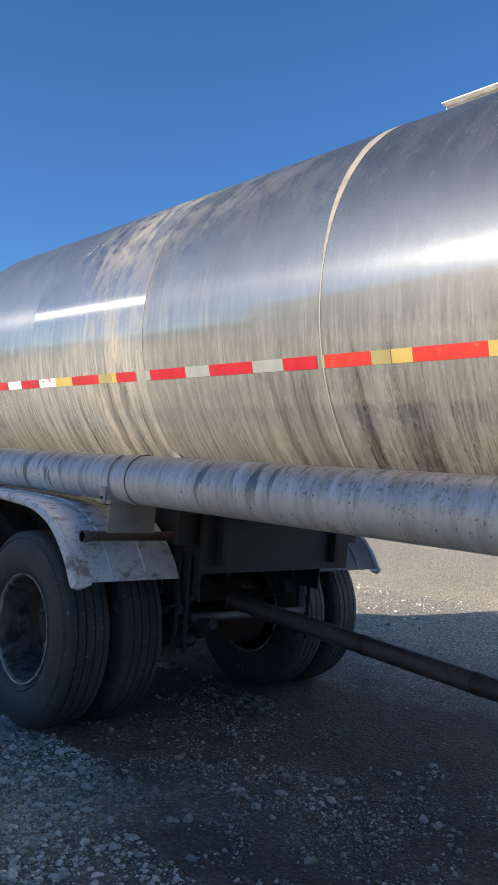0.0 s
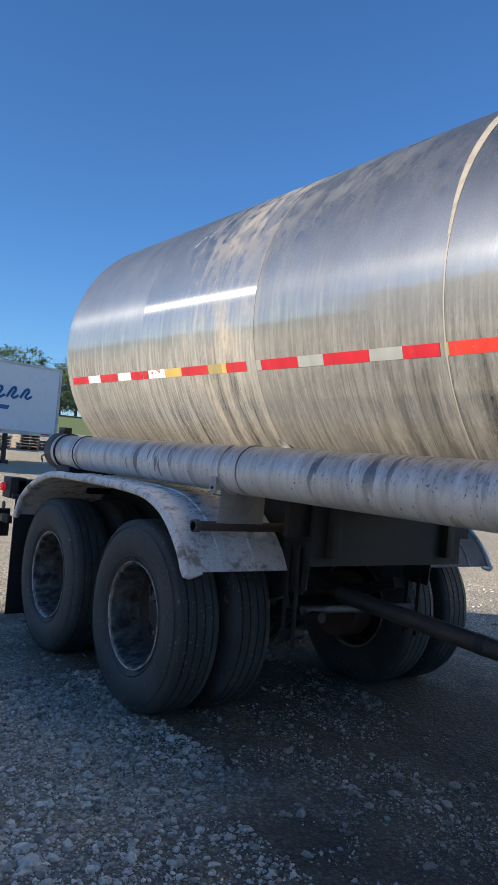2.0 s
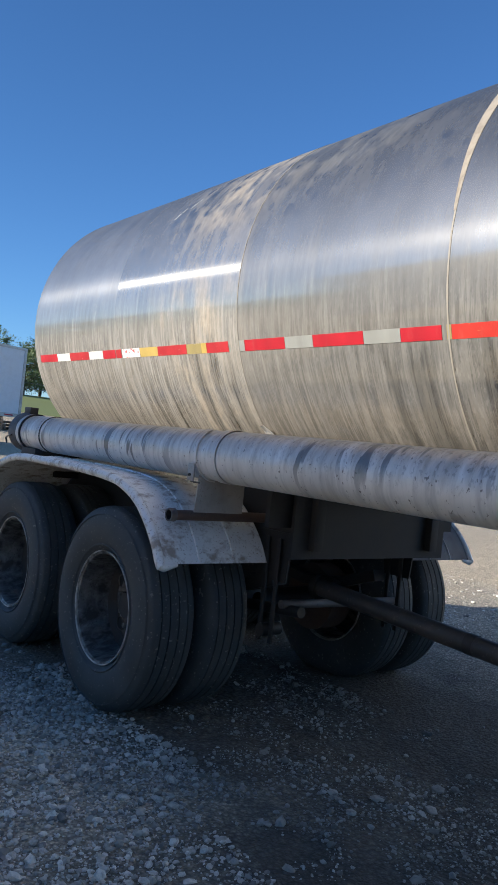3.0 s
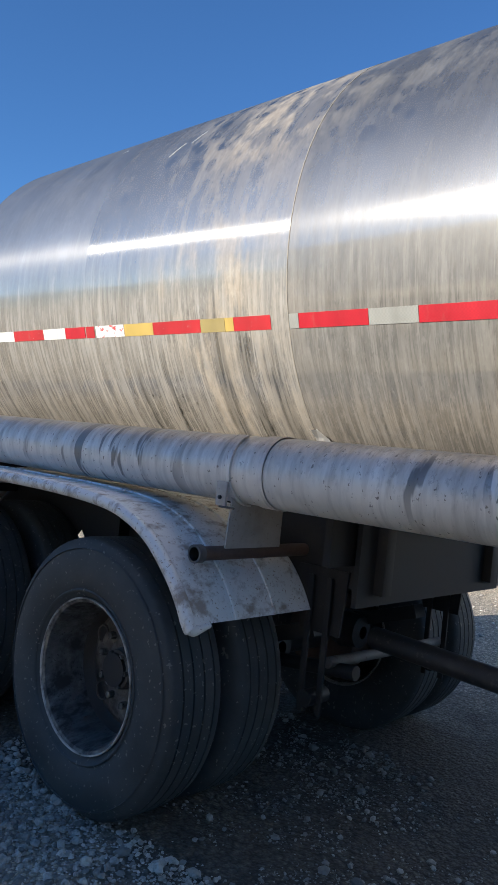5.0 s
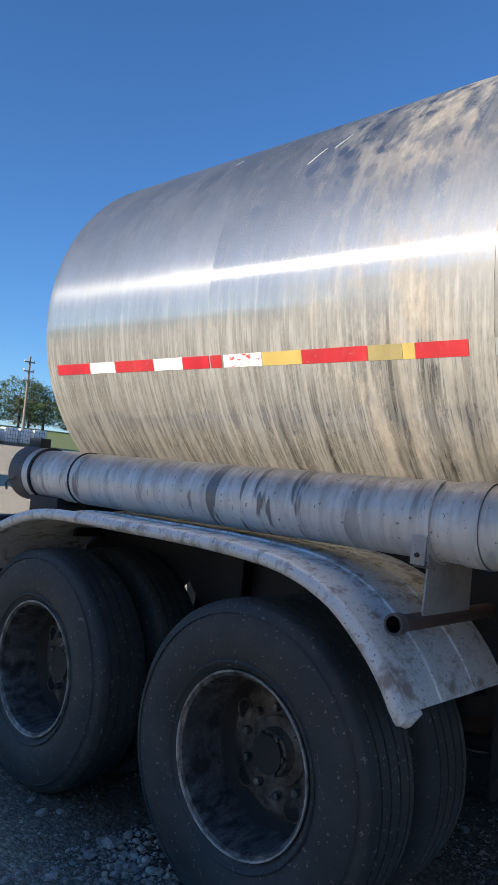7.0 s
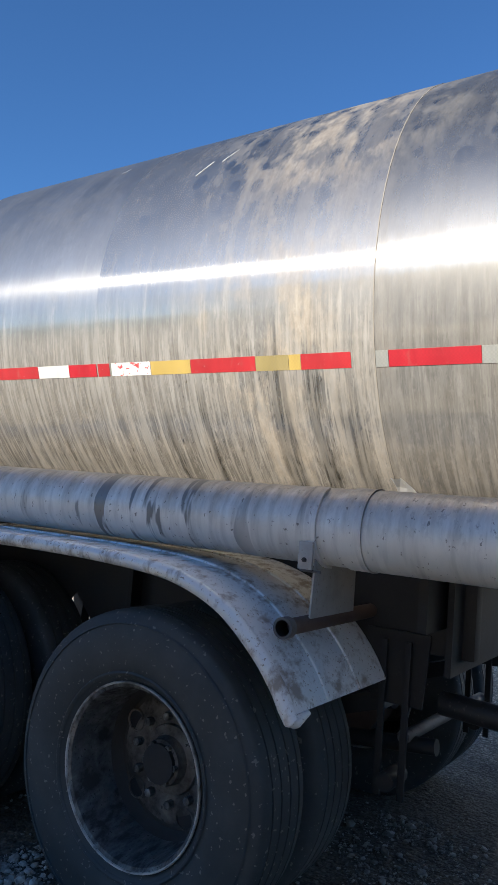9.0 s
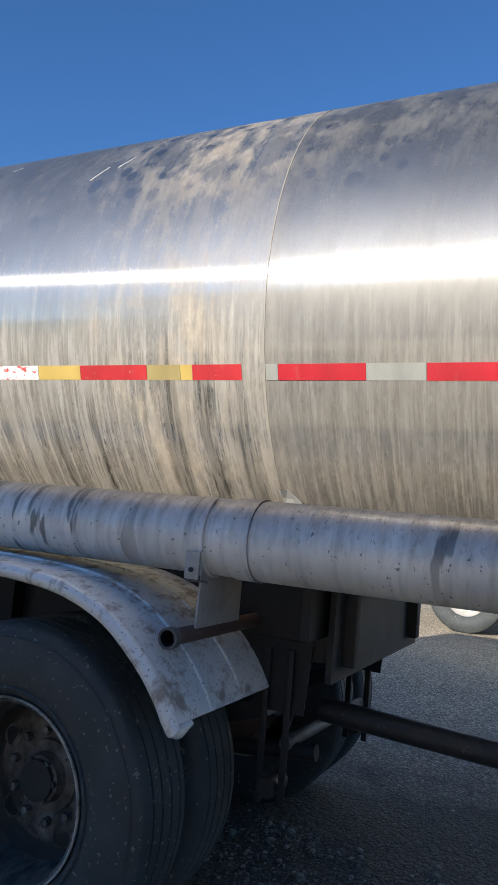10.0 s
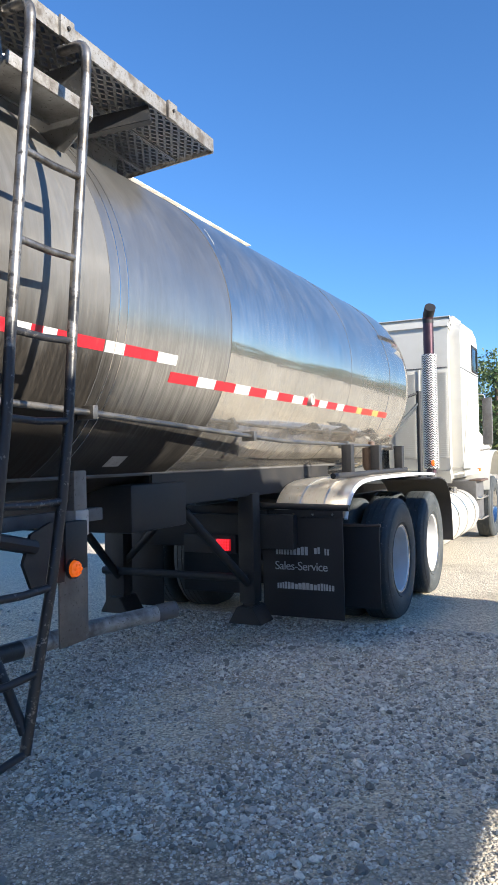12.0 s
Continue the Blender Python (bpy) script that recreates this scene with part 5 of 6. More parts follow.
part("end_plate", slab([(2.545, -0.13), (2.795, -0.06), (2.795, -0.05), (2.545, -0.12)], "z", PZ - 0.06, PZ + 0.01), EDGE_ALU, deck)
part("end_plate", slab([(EDGE_X, -2.18), (2.795, -2.27), (2.795, -2.28), (EDGE_X, -2.19)], "z", PZ - 0.05, PZ + 0.02), EDGE_ALU, deck)
for yy in (-0.44, -0.66, -0.98, -1.75):
    part("edge_clip", box(EDGE_X - 0.022, EDGE_X - 0.008, yy - 0.04, yy + 0.04, PZ - 0.055, PZ + 0.03, 0.003), EDGE_ALU, deck)
    part("edge_bolt", lathe([(-0.01, 0), (-0.008, 0.008), (0, 0.008)], (EDGE_X - 0.022, yy, PZ - 0.01), "x", 8), BLACK_STEEL, deck)
part("crown_box", box(2.57, 2.58, -2.0, -0.30, 2.90, PZ - 0.04, 0.002), ALU_TREAD, deck, "grey side plate of the spill box under the grating")


def rod(p, q, w, h):
    """A square bar from p to q."""
    p, q = Vector(p), Vector(q)
    d = q - p
    bm = bmesh.new()
    r = bmesh.ops.create_cube(bm, size=1.0)
    m = Matrix.Translation((p + q) / 2) @ d.to_track_quat("Y", "Z").to_matrix().to_4x4() @ Matrix.Diagonal((w, d.length, h, 1))
    bmesh.ops.transform(bm, matrix=m, verts=r["verts"])
    bmesh.ops.bevel(bm, geom=bm.edges[:], offset=0.004, segments=2, affect="EDGES")
    return bm


for yy in (-0.46, -1.56):
    part("support_arm", rod((2.10, yy - 0.05, PZ - 0.075), (2.55, yy + 0.12, PZ - 0.155), 0.05, 0.075), BLACK_STEEL, deck)
    part("arm_foot", slab([(2.44, 2.78), (2.58, 2.88), (2.58, PZ - 0.06), (2.48, PZ - 0.09)], "y", yy + 0.06, yy + 0.15), BLACK_STEEL, deck)
step = part("ladder_step", box(2.07, 2.27, -1.12, -0.66, 2.775, 2.79, 0.003), ALU_TREAD, deck, "step plate below the platform")
part("step_edge", box(2.056, 2.068, -1.125, -0.655, 2.755, 2.805, 0.002), EDGE_ALU, step)
grating(2.08, 2.27, -1.11, -0.67, 2.812, step)
for yy in (-0.645, -1.14):
    part("step_gusset", slab([(2.075, 2.76), (2.10, 3.01), (2.38, 3.01), (2.44, 2.88), (2.38, 2.78), (2.28, 2.68), (2.22, 2.65)], "y", yy - 0.004, yy + 0.004), ALU_TREAD, deck)

# ---- landing gear and coupler under the nose of the trailer ----
LEGY = -3.52
for x in (2.56, 3.68):
    leg = part("landing_leg", box(x - 0.06, x + 0.06, LEGY - 0.06, LEGY + 0.06, 0.34, 1.12, 0.008), FRAME_DARK, trailer)
    part("inner_leg", box(x - 0.045, x + 0.045, LEGY - 0.045, LEGY + 0.045, 0.22, 0.36, 0.005), FRAME_DARK, leg)
    part("foot", slab([(x - 0.13, 0.20), (x + 0.13, 0.20), (x + 0.06, 0.32), (x - 0.06, 0.32)], "y", LEGY - 0.11, LEGY + 0.11, 0.006), FRAME_DARK, leg)
    part("leg_brace", tube([(x, LEGY + 0.05, 0.48), (x + (0.1 if x < 3 else -0.1), LEGY + 0.75, 1.05)], 0.03, 10), FRAME_DARK, trailer)
part("cross_shaft", tube([(2.55, LEGY + 0.07, 0.52), (3.8, LEGY + 0.07, 0.52)], 0.03, 10), FRAME_DARK, trailer)
part("cross_brace", tube([(3.10, LEGY, 1.1), (3.68, LEGY, 0.55)], 0.028, 10), FRAME_DARK, trailer)
part("coupler", slab([(-5.1, 1.10), (-2.35, 1.10), (-2.2, 1.22), (-2.2, 1.30), (-5.1, 1.30)], "x", 2.52, 3.40, 0.01), FRAME_DARK, trailer)
part("under_box", box(2.5, 3.42, -2.55, -1.98, 0.98, 1.24, 0.02), FRAME_DARK, trailer)
part("spare_flap", box(2.66, 3.34, -3.92, -3.90, 0.32, 1.0, 0.004), FLAP_RUBBER, trailer)

# ---- the tractor ----
tractor = thing("truck_tractor", (XC, -7.0, 0), "white sleeper truck tractor coupled to the tank trailer", "truck")
for x in (2.53, 3.33):
    part("chassis_rail", box(x, x + 0.07, -11.2, -3.55, 0.74, 0.98, 0.006), BLACK_STEEL, tractor)
part("fifth_wheel", slab([(-5.9, 1.0), (-4.6, 1.0), (-4.4, 1.08), (-4.6, 1.09), (-5.9, 1.09)], "x", 2.5, 3.42), BLACK_STEEL, tractor)
part("rear_cross", box(2.3, 3.62, -3.60, -3.52, 0.70, 0.95, 0.006), BLACK_STEEL, tractor)
tail = part("tail_light_bar", box(2.75, 3.2, -3.52, -3.48, 0.66, 0.80, 0.006), BLACK_STEEL, tractor)
lamp = part("tail_lamp", box(2.79, 2.91, -3.484, -3.464, 0.68, 0.77, 0.004), LENS_RED, tail, "lit red tail lamp")
for i in range(5):
    for j in range(4):
        part("lamp_dot", lathe([(0.0, 0.0075), (0.004, 0.006), (0.005, 0)], (2.806 + 0.022 * i, -3.464, 0.692 + 0.022 * j), "y", 6), LENS_RED_ON, lamp)
for ay in (-4.83, -6.08):
    part("drive_axle", tube([(1.95, ay, 0.495), (3.97, ay, 0.495)], 0.08, 14), BLACK_STEEL, tractor)
    for x, s, inner in ((1.83, -1, False), (2.155, 1, True), (2 * XC - 1.83, 1, False), (2 * XC - 2.155, -1, True)):
        wheel(x + (0.1375 if x < XC else -0.1375), ay, s, tractor, inner, RIM_WHITE, CHROME)
part("steer_axle", tube([(2.0, -11.5, 0.5), (3.9, -11.5, 0.5)], 0.06, 12), BLACK_STEEL, tractor)
wheel(2.08, -11.5, -1, tractor, False, CHROME, CHROME, raised=True)
wheel(3.84, -11.5, 1, tractor, False, CHROME, CHROME, raised=True)

# quarter fenders and flaps
TFEND = smooth_line([(-3.62, 0.93), (-3.68, 1.03), (-3.80, 1.12), (-4.0, 1.175), (-4.4, 1.195), (-5.2, 1.195), (-6.0, 1.19), (-6.6, 1.17)], 40)[::-1]
for x0 in (1.93, 2 * XC - 2.50):
    part("half_fender", sheet(TFEND, x0, x0 + 0.57, 0.005, steps=3), STAINED, tractor, "bright stainless fender over the drive wheels")
    for dx in (0.19, 0.38):
        part("fender_rib", tube([(x0 + dx, y, z + 0.002) for y, z in TFEND], 0.008, 6), STAINED, tractor)
    part("fender_edge", tube([(x0 + 0.003, y, z - 0.01) for y, z in TFEND], 0.016, 8), WHITE_PANEL, tractor)
    part("flap_hanger", tube([(x0 - 0.03, -3.60, 1.0), (x0 + 0.66, -3.58, 1.015)], 0.024, 10), BLACK_STEEL, tractor)
DARKFEND = smooth_line([(-6.86, 0.43), (-6.84, 0.70), (-6.74, 0.95), (-6.52, 1.09), (-6.2, 1.14), (-5.8, 1.14)], 24)
part("wheel_cover", sheet(DARKFEND, 1.79, 2.47, 0.012), BLACK_STEEL, tractor)
flap = part("mudflap", box(1.95, 2.58, -3.606, -3.594, 0.20, 0.985, 0.003), FLAP_RUBBER, tractor, "black mudflap with worn white lettering")
part("flap_bar", box(1.945, 2.585, -3.594, -3.585, 0.93, 0.985, 0.003), BLACK_STEEL, flap)
for k in range(4):
    part("flap_bolt", lathe([(0.0, 0.010), (0.006, 0.009), (0.008, 0)], (2.02 + 0.15 * k, -3.584, 0.955), "y", 8), CHROME, flap)
TURN_FLAP = Matrix.Rotation(radians(180), 4, "Z") @ Matrix.Rotation(radians(90), 4, "X")
lettering("Sales-Service", 0.088, (2.48, -3.588, 0.545), TURN_FLAP, INK_WHITE, flap, "lettering", "worn white words on the flap", 0.92)
for x0, w, z, h in ((2.47, 0.26, 0.655, 0.062), (2.17, 0.04, 0.668, 0.05), (2.09, 0.035, 0.66, 0.05), (2.465, 0.44, 0.405, 0.050)):
    k = 0
    x = x0
    while x > x0 - w + 0.01:
        b = 0.012 + 0.012 * abs(math.sin(9.0 * x))
        part("faded_bar", box(x - b, x, -3.594, -3.5915, z, z + h * (0.72 + 0.28 * abs(math.sin(23 * x))), 0), INK_WHITE, flap, smooth=False)
        x -= b + 0.007
inner_flap = part("mudflap", box(1.79, 2.28, -3.98, -3.968, 0.22, 0.84, 0.003), FLAP_RUBBER, tractor)
part("flap_rod", tube([(1.78, -3.97, 0.845), (2.40, -3.97, 0.845)], 0.012, 8), RUST, inner_flap)
part("mudflap", box(2 * XC - 2.53, 2 * XC - 1.96, -3.606, -3.594, 0.20, 0.985, 0.003), FLAP_RUBBER, tractor)

# posts and hose rests along the front of the trailer
for yy in (-4.47, -5.28, -6.10):
    part("rest_post", box(2.08, 2.16, yy - 0.045, yy + 0.045, 1.215, 1.465, 0.004), BLACK_STEEL, trailer)
for x, y0, y1 in ((2.05, -4.85, -3.9), (2.10, -6.3, -4.9)):
    part("rest_bar", tube([(x, y0, 1.225), (x, y1, 1.225)], 0.022, 10), BLACK_STEEL, trailer)
part("air_filter", lathe([(1.24, 0), (1.24, 0.07), (1.28, 0.085), (1.44, 0.085), (1.46, 0.03), (1.50, 0.03), (1.51, 0)], (2.2, -5.2, 0), "z", 18), RUST, tractor, "rusty brown canister")

# fuel tank, steps
ft = part("fuel_tank", lathe([(-9.38, 0), (-9.37, 0.25), (-9.33, 0.30), (-9.29, 0.32), (-7.34, 0.32), (-7.30, 0.30), (-7.26, 0.25), (-7.255, 0)], (2.20, 0, 0.56), "y", 40), WHITE_PAINT, tractor, "white cylindrical fuel tank")
for yy in (-7.75, -8.35, -8.95):
    part("tank_strap", lathe([(yy - 0.025, 0.319), (yy - 0.025, 0.326), (yy + 0.025, 0.326), (yy + 0.025, 0.319)], (2.20, 0, 0.56), "y", 40), CHROME, ft)
part("fuel_cap", lathe([(0.85, 0.06), (0.93, 0.06), (0.94, 0.045), (0.94, 0)], (2.11, -8.6, 0), "z", 16), CHROME, ft)
sb = part("step_box", box(1.95, 2.45, -10.25, -9.55, 0.42, 0.98, 0.02), GREY_STEEL, tractor)
for z in (0.42, 0.72, 0.97):
    part("step_tread", box(1.88, 2.05, -10.23, -9.57, z, z + 0.03, 0.004), RUST if z > 0.9 else CHROME, sb)

# cab and sleeper: an outline in (y, z) drawn across, with rounded edges
CR, CF, CX, CW = -7.82, -9.43, 1.85, 4.15
cab = part("cab", slab([(CR - 0.04, 1.06), (CF, 1.06), (CF, 2.88), (CF + 0.12, 3.08), (CF + 0.5, 3.17), (CR - 0.30, 3.15), (CR - 0.10, 3.08), (CR, 2.90), (CR, 1.12)], "x", CX, CW, 0.13), WHITE_PAINT, tractor, "white sleeper cab")
for x0, x1 in ((1.99, 2.28), (2.38, 2.66), (3.34, 3.62), (3.72, 4.01)):
    panel = part("ribbed_panel", box(x0, x1, CR - 0.002, CR + 0.003, 1.32, 2.42, 0.001), WHITE_PAINT, cab)
    for k in range(44):
        part("rib", box(x0 + 0.01, x1 - 0.01, CR + 0.003, CR + 0.011, 1.34 + 0.024 * k, 1.352 + 0.024 * k, 0), WHITE_PAINT, panel, smooth=False)
part("day_cab", slab([(CF + 0.02, 1.02), (-10.95, 1.02), (-10.98, 2.02), (-10.62, 2.55), (-10.0, 2.75), (CF + 0.02, 2.80)], "x", 2.20, 3.80, 0.05), WHITE_PAINT, tractor)
part("grille_panel", box(2.74, 2.86, CR - 0.002, CR + 0.008, 1.2, 2.55, 0.003), CHROME, cab)
part("hood", slab([(-10.9, 0.95), (-12.8, 0.85), (-12.85, 1.25), (-12.5, 1.62), (-10.9, 1.90)], "x", 2.16, 3.84, 0.08), WHITE_PAINT, tractor)
part("steer_fender", sheet(smooth_line([(-10.72, 0.80), (-10.82, 1.06), (-11.1, 1.30), (-11.55, 1.42), (-11.95, 1.34), (-12.2, 1.0)], 24), 1.93, 2.3, 0.01), WHITE_PAINT, tractor)
win = part("side_window", box(CX - 0.007, CX + 0.002, -9.22, -8.80, 2.50, 2.80, 0.003), GLASS_DARK, cab, "small dark sleeper window")
for y0, y1, z0, z1 in ((-9.25, -8.77, 2.80, 2.83), (-9.25, -8.77, 2.47, 2.50), (-9.25, -9.22, 2.47, 2.83), (-8.80, -8.77, 2.47, 2.83)):
    part("window_frame", box(CX - 0.011, CX - 0.002, y0, y1, z0, z1, 0.002), BLACK_STEEL, win)
part("door_window", box(2.190, 2.202, -10.5, -9.95, 1.95, 2.45, 0.003), GLASS_DARK, cab)
part("panel_seam", box(CX - 0.004, CX + 0.002, CF + 0.05, CR - 0.13, 2.44, 2.452, 0), GREY_STEEL, cab, smooth=False)
part("panel_seam", box(CX + 0.14, CW - 0.14, CR - 0.002, CR + 0.005, 2.44, 2.452, 0), GREY_STEEL, cab, smooth=False)
for x in (2.33, 2.90, 3.67):
    part("panel_rib", box(x, x + 0.02, CR - 0.002, CR + 0.012, 1.3, 2.43, 0.002), WHITE_PAINT, cab)
part("side_trim", box(CX - 0.016, CX + 0.002, CF + 0.08, CR - 0.15, 1.10, 1.16, 0.003), WHITE_PAINT, cab)
part("clearance_lamp", box(CX - 0.03, CX + 0.002, -9.20, -9.06, 1.13, 1.17, 0.004), LENS_AMBER, cab, "amber side lamp")
mirror = part("mirror", box(1.76, 1.90, -10.02, -9.95, 1.50, 2.20, 0.02), GREY_STEEL, tractor, "tall side mirror on an arm")
part("mirror_arm", tube(bend([(2.2, -9.98, 2.25), (1.86, -9.98, 2.26), (1.78, -9.98, 1.44), (2.2, -9.98, 1.40)], 0.05), 0.012, 8), CHROME, mirror)
part("grab_handle", tube(bend([(2.20, -9.6, 1.3), (2.12, -9.6, 1.32), (2.12, -9.6, 1.95), (2.20, -9.6, 1.97)], 0.03), 0.012, 8), CHROME, tractor)

# exhaust stack with a perforated shield
SX, SY = 2.14, -7.50
stack = part("exhaust_stack", tube(bend([(SX, SY, 1.15), (SX, SY, 3.03), (SX - 0.05, SY + 0.10, 3.115)], 0.10, 6), 0.062, 20), STACK_BURNT, tractor, "heat-tinted vertical exhaust stack")
part("stack_tip", tube(bend([(SX, SY, 2.95), (SX, SY, 3.035), (SX - 0.055, SY + 0.115, 3.122)], 0.09, 6), 0.0645, 20), SOOT_HOLE_SHADE, stack)


def perforated(r, z0, z1, rows, cols):
    """A sheet bent round the stack, with real slots between its strands."""
    bm = bmesh.new()
    for k in range(rows + 1):
        z = z0 + (z1 - z0) * k / rows
        prev = first = None
        for c in range(cols + 1):
            a = c * math.tau / cols
            zz = z + (0.35 if c % 2 else -0.35) * (z1 - z0) / rows
            q = [bm.verts.new((SX + math.cos(a) * rr, SY + math.sin(a) * rr, zz + dz)) for rr, dz in ((r, -0.006), (r, 0.006), (r - 0.004, 0.006), (r - 0.004, -0.006))]
            if prev:
                for i in range(4):
                    bm.faces.new((prev[i], prev[(i + 1) % 4], q[(i + 1) % 4], q[i]))
            prev = q
    return bm


part("heat_shield", perforated(0.090, 1.22, 2.56, 46, 22), SHIELD, stack, "perforated bright heat shield", kind="stuff")
part("shield_core", lathe([(1.20, 0.079), (2.57, 0.079), (2.58, 0.06)], (SX, SY, 0), "z", 24), GREY_STEEL, stack)
part("stack_elbow", tube(bend([(SX, SY, 1.28), (SX, SY, 1.02), (SX + 0.25, SY - 0.1, 0.92)], 0.14), 0.062, 16), GREY_STEEL, stack)
part("marker_lamp", lathe([(-0.03, 0), (-0.025, 0.03), (0, 0.035)], (SX - 0.03, SY + 0.12, 1.27), "x", 14), LENS_AMBER, tractor, "amber marker lamp")
mast = part("hose_mast", tube([(2.17, -7.03, 1.05), (2.17, -7.03, 2.10)], 0.028, 10), BLACK_STEEL, tractor, "black hose mast behind the cab")
part("mast_arm", tube(bend([(2.17, -7.03, 2.08), (2.31, -6.9, 2.02), (2.45, -6.7, 1.75)], 0.08), 0.015, 8), BLACK_STEEL, mast)
part("air_line", tube(bend([(2.18, -7.0, 1.95), (2.50, -6.1, 1.35), (2.75, -5.95, 1.30), (2.9, -5.9, 1.75)], 0.2, 8), 0.014, 8), RUBBER, mast)
part("air_line", tube(bend([(2.20, -7.0, 1.90), (2.6, -6.15, 1.22), (2.95, -5.95, 1.35), (3.0, -5.9, 1.70)], 0.2, 8), 0.014, 8), RUBBER, mast)


# the tractor stands square before its trailer
tractor.matrix_basis = Matrix.Translation((XC - 0.01, -7.17, 0))


# ---- other vehicles in the yard ----
def box_trailer(name, label, length, axles, legs_at=-2.12):
    """A dry-van trailer, its nose at the origin, lying along -x; the near side is at y = 0."""
    t = thing(name, (0, 0, 0), label, "trailer")
    part("body", box(-length, 0, 0, 2.55, 1.22, 4.02, 0.03), WHITE_PANEL, t)
    part("top_rail", box(-length, 0, -0.02, 0, 3.92, 4.03, 0.006), ALU, t)
    part("bottom_rail", box(-length, 0, -0.02, 0, 1.20, 1.36, 0.006), ALU, t)
    part("corner_post", box(-0.10, 0.02, -0.025, 0.02, 1.22, 4.02, 0.01), ALU, t)
    for k in range(18):
        part("side_panel", box(-length + 0.05, -0.12, -0.012, 0, 1.38 + 0.14 * k, 1.51 + 0.14 * k, 0.004), WHITE_PANEL, t, smooth=False)
    for k in range(int(length / 2.2)):
        part("tape_strip", box(-2.2 * k - 0.75, -2.2 * k - 0.35, -0.026, -0.020, 1.26, 1.31, 0), RED_TAPE, t, smooth=False)
    lx = legs_at
    for yy in (0.37, 2.17):
        part("landing_leg", box(lx - 0.075, lx + 0.075, yy - 0.075, yy + 0.075, 0.15, 1.2, 0.01), BLACK_STEEL, t)
        part("foot", box(lx - 0.155, lx + 0.155, yy - 0.155, yy + 0.155, 0.0, 0.16, 0.02), BLACK_STEEL, t)
    part("leg_brace", tube([(lx, 0.4, 0.5), (lx - 0.9, 0.9, 1.2)], 0.03, 8), BLACK_STEEL, t)
    part("underframe", box(-length, legs_at - 0.5, 0.85, 1.7, 0.95, 1.2, 0.02), BLACK_STEEL, t)
    for ax in axles:
        part("axle", tube([(ax, 0.2, 0.5), (ax, 2.35, 0.5)], 0.07, 12), BLACK_STEEL, t)
        for yy in (0.17, 2.38):
            w = part("wheel", lathe([(-0.1, 0.28), (0.1, 0.28)], (ax, yy, 0.5), "y", 28), PLATE_GREY, t)
            part("tyre", lathe([(q, r) for q, r in tyre_profile(0.508, 0.28)], (ax, yy, 0.5), "y", 40), RUBBER, w)
            part("rim_disc", lathe([(-0.09, 0.28), (-0.05, 0.26), (-0.02, 0.2), (-0.06, 0.11), (-0.10, 0.10), (-0.10, 0)], (ax, yy, 0.5), "y", 28), PLATE_GREY, w)
    return t


def standing(t, x, y, turn):
    t.matrix_basis = pose(x, y, ground_height(x, y) - 0.02, 0, 0, turn)
    return t


van = box_trailer("van_trailer", "white van trailer with blue script lettering, parked across the yard", 13.6, (-11.6, -12.85))
for x, z, s in ((-1.55, 2.62, 0.42), (-2.15, 2.60, 0.46), (-2.75, 2.57, 0.46), (-3.35, 2.55, 0.50)):
    stroke = [(x - 0.30, -0.024, z + 0.02), (x - 0.22, -0.024, z + s * 0.8), (x - 0.10, -0.024, z + s), (x - 0.02, -0.024, z + s * 0.7), (x - 0.12, -0.024, z + 0.08), (x + 0.02, -0.024, z), (x + 0.16, -0.024, z + 0.12)]
    part("blue_mark", tube([(p[0] + (p[2] - z) * 0.35, p[1], p[2]) for p in bend(stroke, 0.09, 4)], 0.052, 6), BLUE_PAINT, van, "blue painted flourish")
part("blue_mark", slab([(-3.4, 2.14), (-2.35, 2.14), (-2.28, 2.30), (-3.33, 2.30)], "y", -0.030, -0.016), BLUE_PAINT, van, smooth=False)
standing(van, 11.40, 29.9, 14)

far_trailer = box_trailer("van_trailer", "white van trailer with aluminium wheels behind the tanker", 7.3, (-4.92, -6.24), -0.40)
far_trailer.matrix_basis = pose(10.62, -2.15, 0, 0, 0, -90)


def totes():
    """Caged tanks standing at the edge of the yard."""
    t = thing("caged_tote", (26.5, 51, 0), "white caged liquid tote on a pallet", "tote", "totes by the lawn")
    part("bottle", box(26.0, 27.0, 50.5, 51.6, 0.18, 1.2, 0.08), WHITE_PANEL, t)
    part("pallet", box(25.95, 27.05, 50.45, 51.65, 0.0, 0.16, 0.01), POLE_WOOD, t)
    for k in range(6):
        part("cage_bar", tube([(26.0 + 0.2 * k, 50.47, 0.15), (26.0 + 0.2 * k, 50.47, 1.2)], 0.012, 6), GREY_STEEL, t)
    for z in (0.4, 0.7, 1.0):
        part("cage_bar", tube([(25.98, 50.46, z), (27.02, 50.46, z)], 0.012, 6), GREY_STEEL, t)
    return t


tote = totes()
for dx, dy in ((1.25, 0.1), (-1.3, 0.2), (-2.6, -0.1), (2.6, 0.5), (-14.5, -7)):
    copy_thing(tote, Matrix.Translation((26.5 + dx, 51 + dy, ground_height(26.5 + dx, 51 + dy))))
tote.location.z = ground_height(26.5, 51)


def pallet_stack(x, y, n):
    t = thing("pallet_stack", (x, y, 0), "stack of weathered wooden pallets on the gravel", "pallets", "pallets by the van")
    for k in range(n):
        p = part("pallet", box(x - 0.5, x + 0.5, y - 0.6, y + 0.6, k * 0.145 + 0.10, k * 0.145 + 0.125, 0.003), POLE_WOOD, t)
        for dx in (-0.45, 0, 0.45):
            part("runner", box(x + dx - 0.04, x + dx + 0.04, y - 0.6, y + 0.6, k * 0.145, k * 0.145 + 0.10, 0.004), POLE_WOOD, p)
    t.location.z = ground_height(x, y)
    return t


